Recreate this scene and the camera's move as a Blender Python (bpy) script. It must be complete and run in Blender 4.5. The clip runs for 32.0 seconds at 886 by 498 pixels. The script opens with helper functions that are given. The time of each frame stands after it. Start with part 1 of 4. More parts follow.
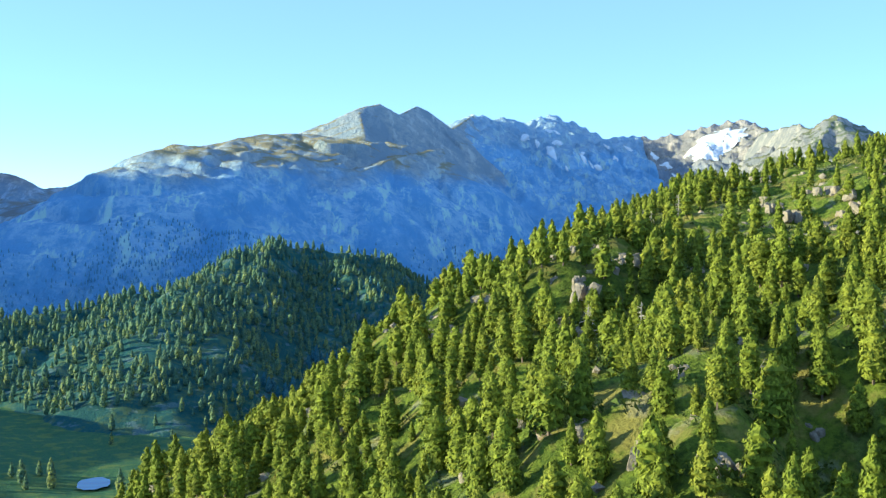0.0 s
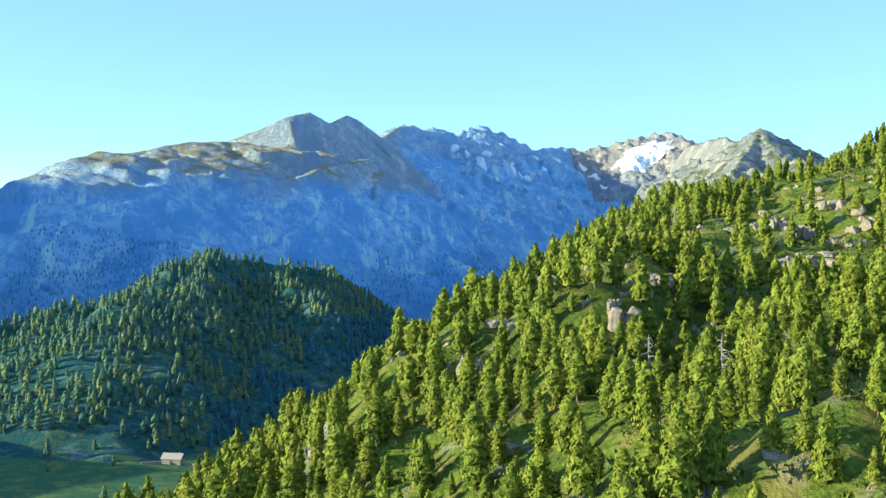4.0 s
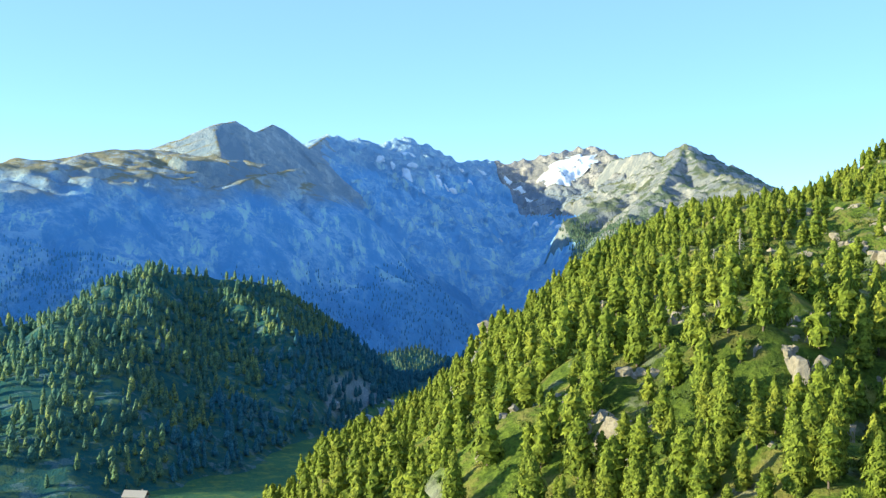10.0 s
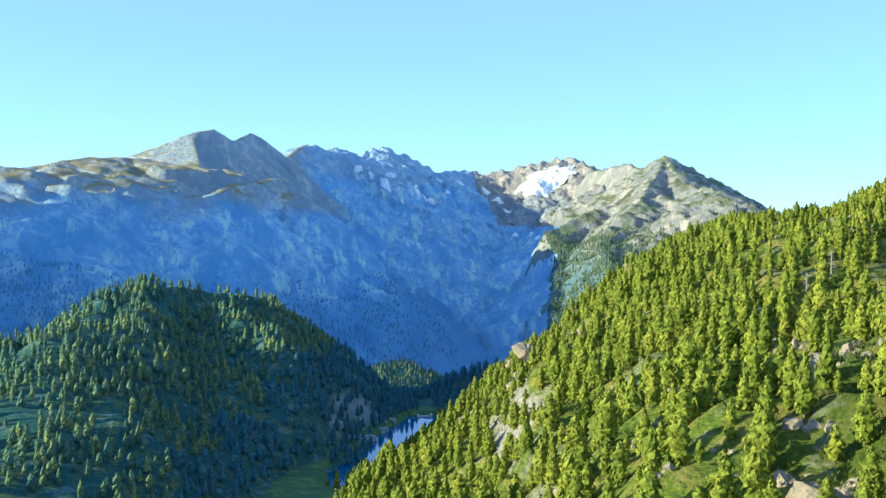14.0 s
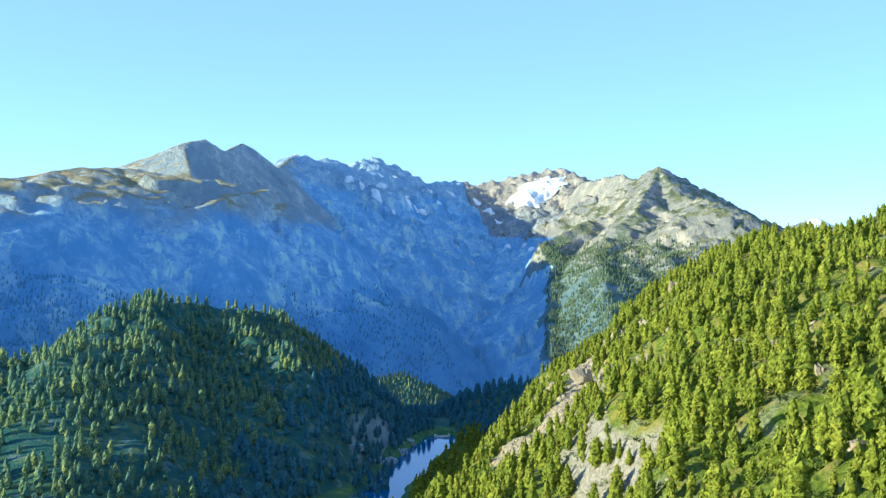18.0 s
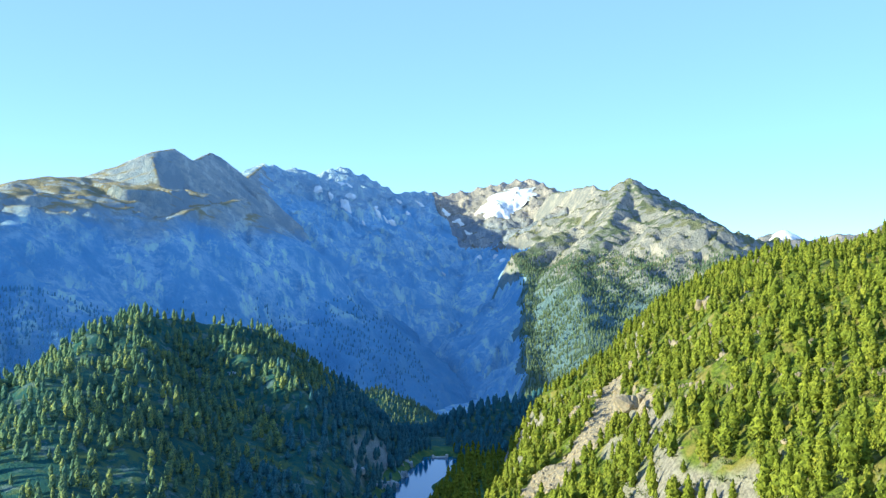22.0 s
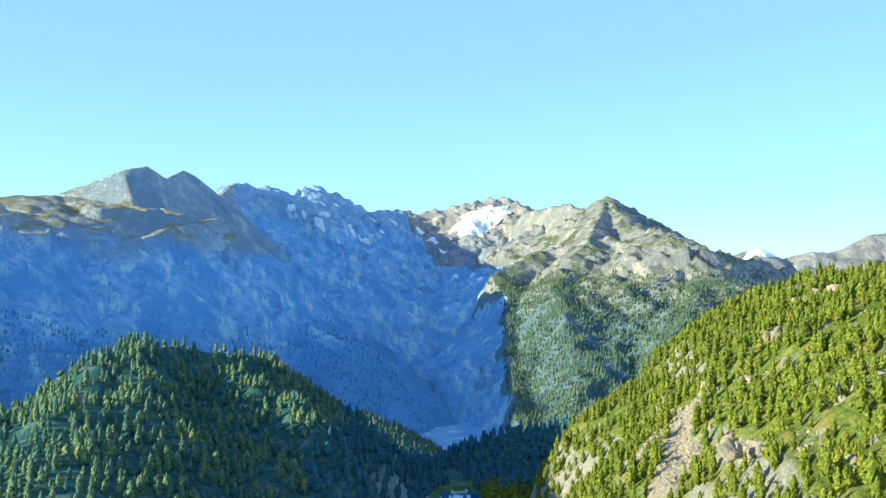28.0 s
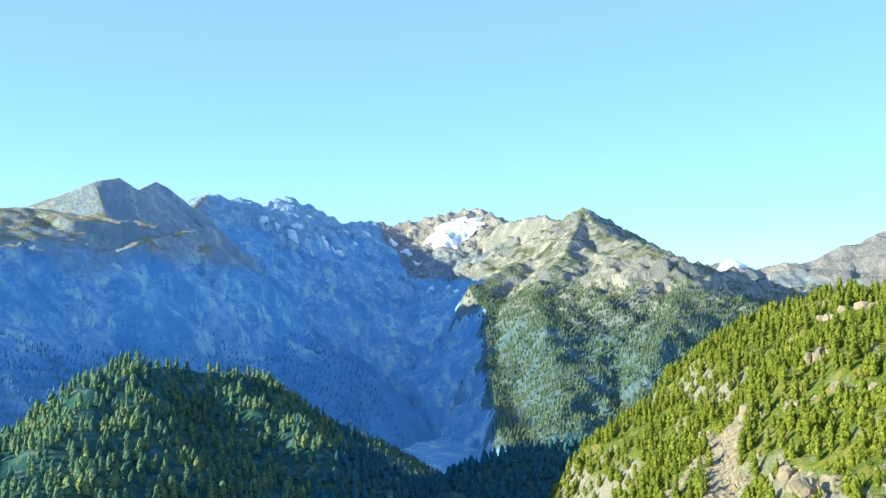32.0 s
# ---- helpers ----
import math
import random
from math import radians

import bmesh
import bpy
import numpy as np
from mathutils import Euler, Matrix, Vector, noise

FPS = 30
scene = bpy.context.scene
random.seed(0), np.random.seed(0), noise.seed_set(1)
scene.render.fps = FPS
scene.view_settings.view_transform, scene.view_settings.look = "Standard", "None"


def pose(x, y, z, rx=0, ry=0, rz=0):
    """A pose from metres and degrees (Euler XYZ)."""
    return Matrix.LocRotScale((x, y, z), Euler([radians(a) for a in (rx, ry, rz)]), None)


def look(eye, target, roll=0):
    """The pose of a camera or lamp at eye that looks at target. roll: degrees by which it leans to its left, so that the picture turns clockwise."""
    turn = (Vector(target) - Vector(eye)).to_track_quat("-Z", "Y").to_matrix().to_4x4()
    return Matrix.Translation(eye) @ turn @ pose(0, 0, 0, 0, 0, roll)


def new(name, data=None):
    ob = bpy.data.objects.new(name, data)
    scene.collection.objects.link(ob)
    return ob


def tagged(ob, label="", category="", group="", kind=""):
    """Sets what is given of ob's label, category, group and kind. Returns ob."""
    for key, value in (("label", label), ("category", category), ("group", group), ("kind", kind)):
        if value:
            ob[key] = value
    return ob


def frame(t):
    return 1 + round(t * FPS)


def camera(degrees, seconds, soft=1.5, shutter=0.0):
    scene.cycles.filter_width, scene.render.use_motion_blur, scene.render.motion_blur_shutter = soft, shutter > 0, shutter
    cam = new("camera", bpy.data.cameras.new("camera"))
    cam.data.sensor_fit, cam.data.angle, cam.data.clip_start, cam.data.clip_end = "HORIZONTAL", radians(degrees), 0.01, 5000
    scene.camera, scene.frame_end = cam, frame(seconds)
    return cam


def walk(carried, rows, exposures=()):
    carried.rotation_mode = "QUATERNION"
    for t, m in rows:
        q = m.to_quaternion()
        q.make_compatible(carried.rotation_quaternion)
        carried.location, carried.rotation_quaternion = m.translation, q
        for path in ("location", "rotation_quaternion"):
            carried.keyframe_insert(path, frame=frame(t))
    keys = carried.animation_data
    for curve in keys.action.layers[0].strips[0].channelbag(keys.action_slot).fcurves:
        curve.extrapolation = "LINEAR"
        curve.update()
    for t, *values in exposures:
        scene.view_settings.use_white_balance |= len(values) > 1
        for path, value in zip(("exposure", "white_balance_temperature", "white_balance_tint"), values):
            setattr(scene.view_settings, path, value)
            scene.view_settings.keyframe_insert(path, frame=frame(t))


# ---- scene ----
# ---------------------------------------------------------------- camera
PATH = [  # seconds, place, tilt, roll and heading
    (0, -0.00, 0.00, 121.26, 88.001, 0.000, -0.000),
    (1, -3.51, 6.36, 121.35, 88.133, -0.089, -1.044),
    (2, -7.32, 12.35, 121.54, 88.265, -0.083, -2.070),
    (3, -11.46, 18.14, 121.79, 88.402, -0.159, -2.976),
    (4.5, -18.28, 26.85, 122.22, 88.572, -0.370, -4.226),
    (6, -25.59, 35.92, 122.66, 88.725, -0.558, -5.432),
    (7, -30.49, 42.30, 122.96, 88.824, -0.578, -6.166),
    (8, -35.28, 49.02, 123.28, 88.906, -0.608, -6.856),
    (9, -39.96, 55.96, 123.61, 89.020, -0.697, -7.475),
    (10, -44.60, 62.93, 123.99, 89.142, -0.756, -8.073),
    (11, -49.27, 69.76, 124.44, 89.257, -0.834, -8.573),
    (12, -53.98, 76.41, 124.97, 89.385, -0.872, -8.916),
    (13, -58.73, 83.01, 125.54, 89.538, -0.991, -9.229),
    (14, -63.47, 89.75, 126.15, 89.669, -1.087, -9.508),
    (15.5, -70.53, 100.35, 127.07, 89.873, -1.107, -9.757),
    (17, -77.62, 111.35, 128.00, 90.074, -1.106, -10.005),
    (18, -82.41, 118.68, 128.62, 90.207, -1.102, -10.284),
    (19, -87.28, 125.93, 129.22, 90.350, -1.110, -10.707),
    (20, -92.14, 133.15, 129.82, 90.487, -1.141, -11.333),
    (21, -96.90, 140.39, 130.40, 90.629, -1.159, -11.843),
    (22, -101.49, 147.71, 130.95, 90.765, -1.194, -12.176),
    (23, -105.92, 155.11, 131.50, 90.915, -1.173, -12.418),
    (24, -110.25, 162.53, 132.07, 91.058, -1.130, -12.703),
    (25, -114.55, 169.93, 132.71, 91.214, -1.072, -12.941),
    (26.5, -121.00, 180.93, 133.80, 91.455, -1.068, -13.406),
    (28, -127.40, 191.84, 135.01, 91.691, -1.051, -13.955),
    (29, -131.60, 199.09, 135.82, 91.846, -1.052, -14.354),
    (30, -135.72, 206.35, 136.63, 91.998, -1.031, -14.752),
    (31, -139.81, 213.61, 137.44, 92.152, -0.965, -15.163),
    (32, -143.87, 220.89, 138.26, 92.275, -0.873, -15.584),
]
cam = camera(43.0, 32.0, soft=1.35)
walk(cam, [(t, pose(*row)) for t, *row in PATH], exposures=[(0, 1.13, 4650, 6), (32, 1.13, 4650, 6)])

# ---------------------------------------------------------------- light
SUN_ELEVATION = 12.8  # degrees; the sun stands to the west, along -x
world = bpy.data.worlds.new("world")
scene.world = world
world.use_nodes = True
wn = world.node_tree.nodes
sky = wn.new("ShaderNodeTexSky")
sky.sky_type = "NISHITA"
sky.sun_disc = False
sky.sun_elevation = radians(SUN_ELEVATION)
sky.sun_rotation = radians(-90)
sky.altitude = 5000
sky.air_density = 1.0
sky.dust_density = 0.05
sky.ozone_density = 1.0
wn["Background"].inputs["Strength"].default_value = 0.15
thin = wn.new("ShaderNodeMix")  # a thin high haze over the clear sky
thin.data_type = "RGBA"
thin.inputs["Factor"].default_value = 0.5
thin.inputs["B"].default_value = (1.95, 2.35, 2.65, 1)
world.node_tree.links.new(sky.outputs["Color"], thin.inputs["A"])
world.node_tree.links.new(thin.outputs["Result"], wn["Background"].inputs["Color"])

sun_data = bpy.data.lights.new("sun", "SUN")
sun_data.energy = 5.0
sun_data.angle = radians(0.5)
sun_data.color = (1.0, 0.77, 0.33)
sun = new("sun", sun_data)
sun.matrix_world = look((-2000, -260, 2000 * math.tan(radians(SUN_ELEVATION))), (0, 0, 0))

# ---------------------------------------------------------------- noise and small tools


def lattice(ix, iy, seed):
    h = (ix * 374761393 + iy * 668265263 + seed * 974634777) & 0xFFFFFFFF
    h = ((h ^ (h >> 13)) * 1274126177) & 0xFFFFFFFF
    return ((h ^ (h >> 16)) & 0xFFFF) / 65535.0 * 2 * math.pi


def perlin(x, y, seed=0):
    ix, iy = np.floor(x).astype(np.int64), np.floor(y).astype(np.int64)
    fx, fy = x - ix, y - iy
    ux, uy = fx * fx * fx * (fx * (fx * 6 - 15) + 10), fy * fy * fy * (fy * (fy * 6 - 15) + 10)

    def corner(a, b):
        ang = lattice(ix + a, iy + b, seed)
        return np.cos(ang) * (fx - a) + np.sin(ang) * (fy - b)
    low = corner(0, 0) * (1 - ux) + corner(1, 0) * ux
    high = corner(0, 1) * (1 - ux) + corner(1, 1) * ux
    return (low * (1 - uy) + high * uy) * 1.5


def fbm(x, y, size, octaves=4, seed=0, gain=0.5):
    total, amp = np.zeros_like(x, dtype=float), 1.0
    for o in range(octaves):
        total += amp * perlin(x / size * 2 ** o, y / size * 2 ** o, seed + o)
        amp *= gain
    return total


def ridged(x, y, size, octaves=4, seed=0, gain=0.5):
    total, amp = np.zeros_like(x, dtype=float), 1.0
    for o in range(octaves):
        total += amp * (1 - 2 * np.abs(perlin(x / size * 2 ** o, y / size * 2 ** o, seed + o)) - 0.5)
        amp *= gain
    return total


def smooth(a, b, v):
    t = np.clip((v - a) / (b - a), 0, 1)
    return t * t * (3 - 2 * t)


def mesh_from(name, verts, faces, mats, smooth_shade=False, mat_ids=None):
    """A mesh from arrays; faces is an (n, 3) or (n, 4) array."""
    me = bpy.data.meshes.new(name)
    n, k = faces.shape
    me.vertices.add(len(verts))
    me.vertices.foreach_set("co", np.ascontiguousarray(verts, dtype=np.float32).ravel())
    me.loops.add(n * k)
    me.loops.foreach_set("vertex_index", np.ascontiguousarray(faces, dtype=np.int32).ravel())
    me.polygons.add(n)
    me.polygons.foreach_set("loop_start", np.arange(n, dtype=np.int32) * k)
    me.polygons.foreach_set("loop_total", np.full(n, k, dtype=np.int32))
    if mat_ids is not None:
        me.polygons.foreach_set("material_index", np.ascontiguousarray(mat_ids, dtype=np.int32))
    me.polygons.foreach_set("use_smooth", np.full(n, smooth_shade, dtype=bool))
    for m in mats:
        me.materials.append(m)
    me.update(calc_edges=True)
    return me


def grid_mesh(name, X, Y, Z, mats, soft=True):
    h, w = X.shape
    ids = np.arange(h * w).reshape(h, w)
    quads = np.stack([ids[:-1, :-1], ids[:-1, 1:], ids[1:, 1:], ids[1:, :-1]], -1).reshape(-1, 4)
    return mesh_from(name, np.stack([X, Y, Z], -1).reshape(-1, 3), quads, mats, soft)


def part(name, bm, material, parent, label=""):
    me = bpy.data.meshes.new(name)
    bm.to_mesh(me)
    bm.free()
    me.materials.append(material)
    ob = new(name, me)
    ob.parent = parent
    return tagged(ob, label)


def ridge_field(X, Y, line, west=0.6, east=0.6, front=0.6, back=0.6, concave=0.0, reach=500.0, shelf=0.0):
    """Height of the flanks that fall from a crest line, each side with a slope of its own, and where along and how far off the crest each place lies."""
    best, along, off, run = np.full(X.shape, -1e9), np.zeros(X.shape), np.zeros(X.shape), 0.0
    for (x0, y0, z0), (x1, y1, z1) in zip(line[:-1], line[1:]):
        ax, ay = x1 - x0, y1 - y0
        length = math.hypot(ax, ay)
        t = np.clip(((X - x0) * ax + (Y - y0) * ay) / (length * length + 1e-9), 0, 1)
        dx, dy = X - (x0 + t * ax), Y - (y0 + t * ay)
        sx, sy = np.where(dx < 0, west, east), np.where(dy < 0, front, back)
        drop = np.sqrt((sx * dx) ** 2 + (sy * dy) ** 2)
        drop = drop * (1 - concave * drop / (drop + reach * 0.5))
        dist = np.hypot(dx, dy)
        if shelf:
            drop = drop + 0.62 * np.clip(dist - shelf, 0, None)
        h = z0 + t * (z1 - z0) - drop
        win = h > best
        best, along, off = np.where(win, h, best), np.where(win, run + t * length, along), np.where(win, dist, off)
        run += length
    return best, along, off


def ridge_height(X, Y, line, *slopes, **named):
    return ridge_field(X, Y, line, *slopes, **named)[0]
# ---------------------------------------------------------------- materials


def material(name, rough=0.9):
    m = bpy.data.materials.new(name)
    m.use_nodes = True
    b = m.node_tree.nodes["Principled BSDF"]
    b.inputs["Roughness"].default_value = rough
    b.inputs["Specular IOR Level"].default_value = 0.15
    return m, m.node_tree.nodes, m.node_tree.links, b


def mix(nodes, links, fac, a, b):
    n = nodes.new("ShaderNodeMix")
    n.data_type = "RGBA"
    for sock, val in ((n.inputs["Factor"], fac), (n.inputs["A"], a), (n.inputs["B"], b)):
        if isinstance(val, (tuple, float, int)):
            sock.default_value = (*val, 1) if isinstance(val, tuple) else val
        else:
            links.new(val, sock)
    return n.outputs["Result"]


def noise_tex(nodes, links, scale, detail=6, rough=0.6, stretch=None, distort=0.0):
    geo = nodes.new("ShaderNodeNewGeometry")
    n = nodes.new("ShaderNodeTexNoise")
    n.inputs["Scale"].default_value = scale
    n.inputs["Detail"].default_value = detail
    n.inputs["Roughness"].default_value = rough
    n.inputs["Distortion"].default_value = distort
    if stretch:
        mp = nodes.new("ShaderNodeMapping")
        mp.inputs["Scale"].default_value = stretch
        links.new(geo.outputs["Position"], mp.inputs["Vector"])
        links.new(mp.outputs["Vector"], n.inputs["Vector"])
    else:
        links.new(geo.outputs["Position"], n.inputs["Vector"])
    return n.outputs["Fac"]


def ramp(nodes, links, value, lo, hi, a=0.0, b=1.0):
    n = nodes.new("ShaderNodeMapRange")
    n.interpolation_type = "SMOOTHSTEP"
    for k, v in (("From Min", lo), ("From Max", hi), ("To Min", a), ("To Max", b)):
        n.inputs[k].default_value = v
    links.new(value, n.inputs["Value"])
    return n.outputs["Result"]


def math_node(nodes, links, op, a, b):
    n = nodes.new("ShaderNodeMath")
    n.operation = op
    for sock, v in ((n.inputs[0], a), (n.inputs[1], b)):
        if isinstance(v, (int, float)):
            sock.default_value = v
        else:
            links.new(v, sock)
    return n.outputs[0]


def add_bump(nodes, links, bsdf, height, distance, strength=1.0):
    n = nodes.new("ShaderNodeBump")
    n.inputs["Distance"].default_value = distance
    n.inputs["Strength"].default_value = strength
    links.new(height, n.inputs["Height"])
    links.new(n.outputs["Normal"], bsdf.inputs["Normal"])


def steepness(nodes, links):
    geo = nodes.new("ShaderNodeNewGeometry")
    sep = nodes.new("ShaderNodeSeparateXYZ")
    links.new(geo.outputs["Normal"], sep.inputs[0])
    pos = nodes.new("ShaderNodeSeparateXYZ")
    links.new(geo.outputs["Position"], pos.inputs[0])
    return sep.outputs["Z"], pos.outputs["Z"]


def make_mountain(name, rock_a, rock_b, high_a, high_b, turf_a, turf_b, change, steep=0.92, turf_low=-900.0, foot=None, bleach=1.42):
    """Rock with blue haze and shade put into its base colour below the height change, less of it above; olive turf on
    gentle ground above turf_low.
    """
    m, nd, lk, bs = material(name, 0.95)
    up, alt = steepness(nd, lk)
    grain = noise_tex(nd, lk, 0.045, 10, 0.75)
    coarse = noise_tex(nd, lk, 0.006, 6, 0.6)
    streak = noise_tex(nd, lk, 0.022, 9, 0.7, (1.7, 0.6, 0.35))
    dark, pale = ramp(nd, lk, grain, 0.40, 0.60), ramp(nd, lk, streak, 0.52, 0.59, 0, 0.95)
    field = noise_tex(nd, lk, 0.0085, 5, 0.6, (1.4, 0.8, 0.5), 0.4)
    pale = math_node(nd, lk, "MULTIPLY", pale, ramp(nd, lk, field, 0.40, 0.58, 0.25, 1.0))
    dark = math_node(nd, lk, "MULTIPLY", dark, ramp(nd, lk, field, 0.38, 0.56))
    lower = mix(nd, lk, pale, mix(nd, lk, dark, rock_a, rock_b), tuple(min(0.9, c * bleach) for c in rock_b))
    upper = mix(nd, lk, pale, mix(nd, lk, dark, high_a, high_b), tuple(min(0.8, c * 1.18) for c in high_b))
    level = math_node(nd, lk, "ADD", alt, math_node(nd, lk, "MULTIPLY", coarse, 160.0))
    col = mix(nd, lk, ramp(nd, lk, level, change + 40, change + 120), lower, upper)
    turf = mix(nd, lk, ramp(nd, lk, coarse, 0.4, 0.62), turf_a, turf_b)
    patch = ramp(nd, lk, noise_tex(nd, lk, 0.02, 8, 0.7), 0.40, 0.52)
    gentle = ramp(nd, lk, up, steep - 0.04, steep + 0.03)
    cover = math_node(nd, lk, "MULTIPLY", math_node(nd, lk, "MULTIPLY", gentle, ramp(nd, lk, level, turf_low, turf_low + 60)), patch)
    col = mix(nd, lk, cover, col, turf)
    if foot:  # foot of the slope: heath colour with blue haze and shade put in
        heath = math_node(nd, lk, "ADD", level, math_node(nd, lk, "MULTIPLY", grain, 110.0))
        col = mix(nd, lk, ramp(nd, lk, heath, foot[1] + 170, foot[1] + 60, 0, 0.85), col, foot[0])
    lk.new(col, bs.inputs["Base Color"])
    height = math_node(nd, lk, "ADD", math_node(nd, lk, "MULTIPLY", grain, 0.9), math_node(nd, lk, "MULTIPLY", streak, 1.0))
    crag = noise_tex(nd, lk, 0.11, 6, 0.7)
    add_bump(nd, lk, bs, math_node(nd, lk, "ADD", height, math_node(nd, lk, "MULTIPLY", crag, 1.1)), 11.0, 1.0)
    return m


# blue of distant haze and sky-lit shade, put into the rock's base colours
HAZE_ROCK = ((0.25, 0.46, 0.79), (0.49, 0.69, 0.92))
M_LEFT = make_mountain("hazy_left_massif_rock", *HAZE_ROCK, (0.34, 0.41, 0.48), (0.52, 0.55, 0.54), (0.30, 0.29, 0.18), (0.44, 0.38, 0.23), 190, steep=0.87, turf_low=255, foot=((0.22, 0.40, 0.68), 40))
M_HAZY_CIRQUE = make_mountain("hazy_cirque_rock", (0.30, 0.52, 0.84), (0.51, 0.72, 0.94), (0.36, 0.52, 0.72), (0.54, 0.66, 0.78), (0.24, 0.36, 0.46), (0.28, 0.38, 0.46), 330, steep=1.1)
M_PALE = make_mountain("pale_rock", (0.28, 0.32, 0.38), (0.44, 0.46, 0.48), (0.36, 0.34, 0.32), (0.54, 0.48, 0.42), (0.24, 0.25, 0.18), (0.30, 0.28, 0.2), 300, bleach=1.2)
M_RIGHT = make_mountain("hazy_right_massif_rock", (0.24, 0.39, 0.60), (0.40, 0.52, 0.66), (0.30, 0.31, 0.31), (0.52, 0.48, 0.41), (0.18, 0.22, 0.13), (0.29, 0.29, 0.15), 60, steep=0.79, foot=((0.185, 0.28, 0.29), 120), bleach=1.2)
# far ranges: the bluish lower rock tones hold the haze
M_FAR = make_mountain("hazy_far_range_rock", (0.26, 0.36, 0.50), (0.38, 0.46, 0.56), (0.32, 0.31, 0.31), (0.45, 0.41, 0.38), (0.24, 0.26, 0.27), (0.28, 0.29, 0.27), 200)


def make_turf(name, a, b, c, rocky, scale=1.0, stones=((0.24, 0.22, 0.19), (0.40, 0.37, 0.31))):
    m, nd, lk, bs = material(name, 0.95)
    up, alt = steepness(nd, lk)
    fine = noise_tex(nd, lk, 0.9 * scale, 7, 0.7)
    mid = noise_tex(nd, lk, 0.13 * scale, 6, 0.65)
    big = noise_tex(nd, lk, 0.02 * scale, 5, 0.6)
    col = mix(nd, lk, ramp(nd, lk, fine, 0.35, 0.65), a, b)
    col = mix(nd, lk, ramp(nd, lk, mid, 0.48, 0.62), col, c)
    col = mix(nd, lk, ramp(nd, lk, big, 0.5, 0.7, 0, 0.5), col, tuple(v * 0.6 for v in a))
    if rocky:
        stone = mix(nd, lk, ramp(nd, lk, fine, 0.4, 0.6), *stones)
        steep = ramp(nd, lk, up, 0.70, 0.52)
        pick = ramp(nd, lk, noise_tex(nd, lk, 0.11, 6, 0.6), 0.56, 0.62)
        col = mix(nd, lk, math_node(nd, lk, "MAXIMUM", steep, math_node(nd, lk, "MULTIPLY", pick, rocky)), col, stone)
    lk.new(col, bs.inputs["Base Color"])
    add_bump(nd, lk, bs, math_node(nd, lk, "ADD", fine, math_node(nd, lk, "MULTIPLY", mid, 2.0)), 1.2 / scale, 0.9)
    return m


M_HILL = make_turf("hill_turf", (0.075, 0.11, 0.013), (0.21, 0.265, 0.022), (0.28, 0.25, 0.055), 0.35)
# turf and stones tinted blue: haze and shade put into the colour
M_KNOLL = make_turf("hazy_knoll_turf", (0.025, 0.09, 0.105), (0.05, 0.12, 0.09), (0.10, 0.155, 0.075), 0.3, stones=((0.16, 0.22, 0.28), (0.34, 0.40, 0.45)))
M_MEADOW = make_turf("meadow_grass", (0.05, 0.12, 0.07), (0.09, 0.18, 0.06), (0.15, 0.21, 0.06), 0.0)


def make_foliage(name, a, b, dry, pale=0.36):
    m, nd, lk, bs = material(name, 0.75)
    geo = nd.new("ShaderNodeNewGeometry")
    obj = nd.new("ShaderNodeObjectInfo")
    tone = noise_tex(nd, lk, 0.11, 2, 0.5)
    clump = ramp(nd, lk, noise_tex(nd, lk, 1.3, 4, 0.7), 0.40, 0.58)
    col = mix(nd, lk, geo.outputs["Random Per Island"], a, b)
    col = mix(nd, lk, ramp(nd, lk, tone, 0.44, 0.72, 0, pale), col, dry)
    col = mix(nd, lk, math_node(nd, lk, "MULTIPLY", obj.outputs["Random"], 0.35), col, tuple(v * 0.55 for v in a))
    col = mix(nd, lk, clump, tuple(v * 0.55 for v in a), col)  # noise breaks the needles into darker clumps
    lk.new(col, bs.inputs["Base Color"])
    trans = nd.new("ShaderNodeBsdfTranslucent")
    lk.new(col, trans.inputs["Color"])
    mx = nd.new("ShaderNodeMixShader")
    mx.inputs[0].default_value = 0.08
    lk.new(bs.outputs[0], mx.inputs[1])
    lk.new(trans.outputs[0], mx.inputs[2])
    lk.new(mx.outputs[0], nd["Material Output"].inputs["Surface"])
    return m


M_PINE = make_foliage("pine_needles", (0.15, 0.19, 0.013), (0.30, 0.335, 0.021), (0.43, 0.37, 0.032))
# bluish tone holds haze, the strong yellow stands for sunlit crowns
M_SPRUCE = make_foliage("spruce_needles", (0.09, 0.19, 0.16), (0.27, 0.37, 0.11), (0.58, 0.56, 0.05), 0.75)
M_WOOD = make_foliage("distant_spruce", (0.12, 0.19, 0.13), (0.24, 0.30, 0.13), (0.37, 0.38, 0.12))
# distant trees with the blue haze put into the needle colour
M_HAZY_WOOD = make_foliage("haze_blue_spruce", (0.17, 0.34, 0.54), (0.22, 0.40, 0.58), (0.30, 0.42, 0.46))
# same spruce as it looks in shade: darker and bluer in colour
M_SHADED_WOOD = make_foliage("shaded_spruce", (0.065, 0.175, 0.24), (0.10, 0.22, 0.26), (0.15, 0.24, 0.21))
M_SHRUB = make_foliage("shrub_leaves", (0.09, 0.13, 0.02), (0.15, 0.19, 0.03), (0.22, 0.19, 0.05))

M_BARK, nd, lk, bs = material("pine_bark", 0.95)
lk.new(mix(nd, lk, noise_tex(nd, lk, 1.5, 5, 0.7, (3, 3, 0.5)), (0.10, 0.075, 0.055), (0.24, 0.19, 0.15)), bs.inputs["Base Color"])

M_DEAD, nd, lk, bs = material("dead_wood", 0.9)
lk.new(mix(nd, lk, noise_tex(nd, lk, 2.0, 5, 0.7), (0.26, 0.23, 0.20), (0.46, 0.42, 0.38)), bs.inputs["Base Color"])

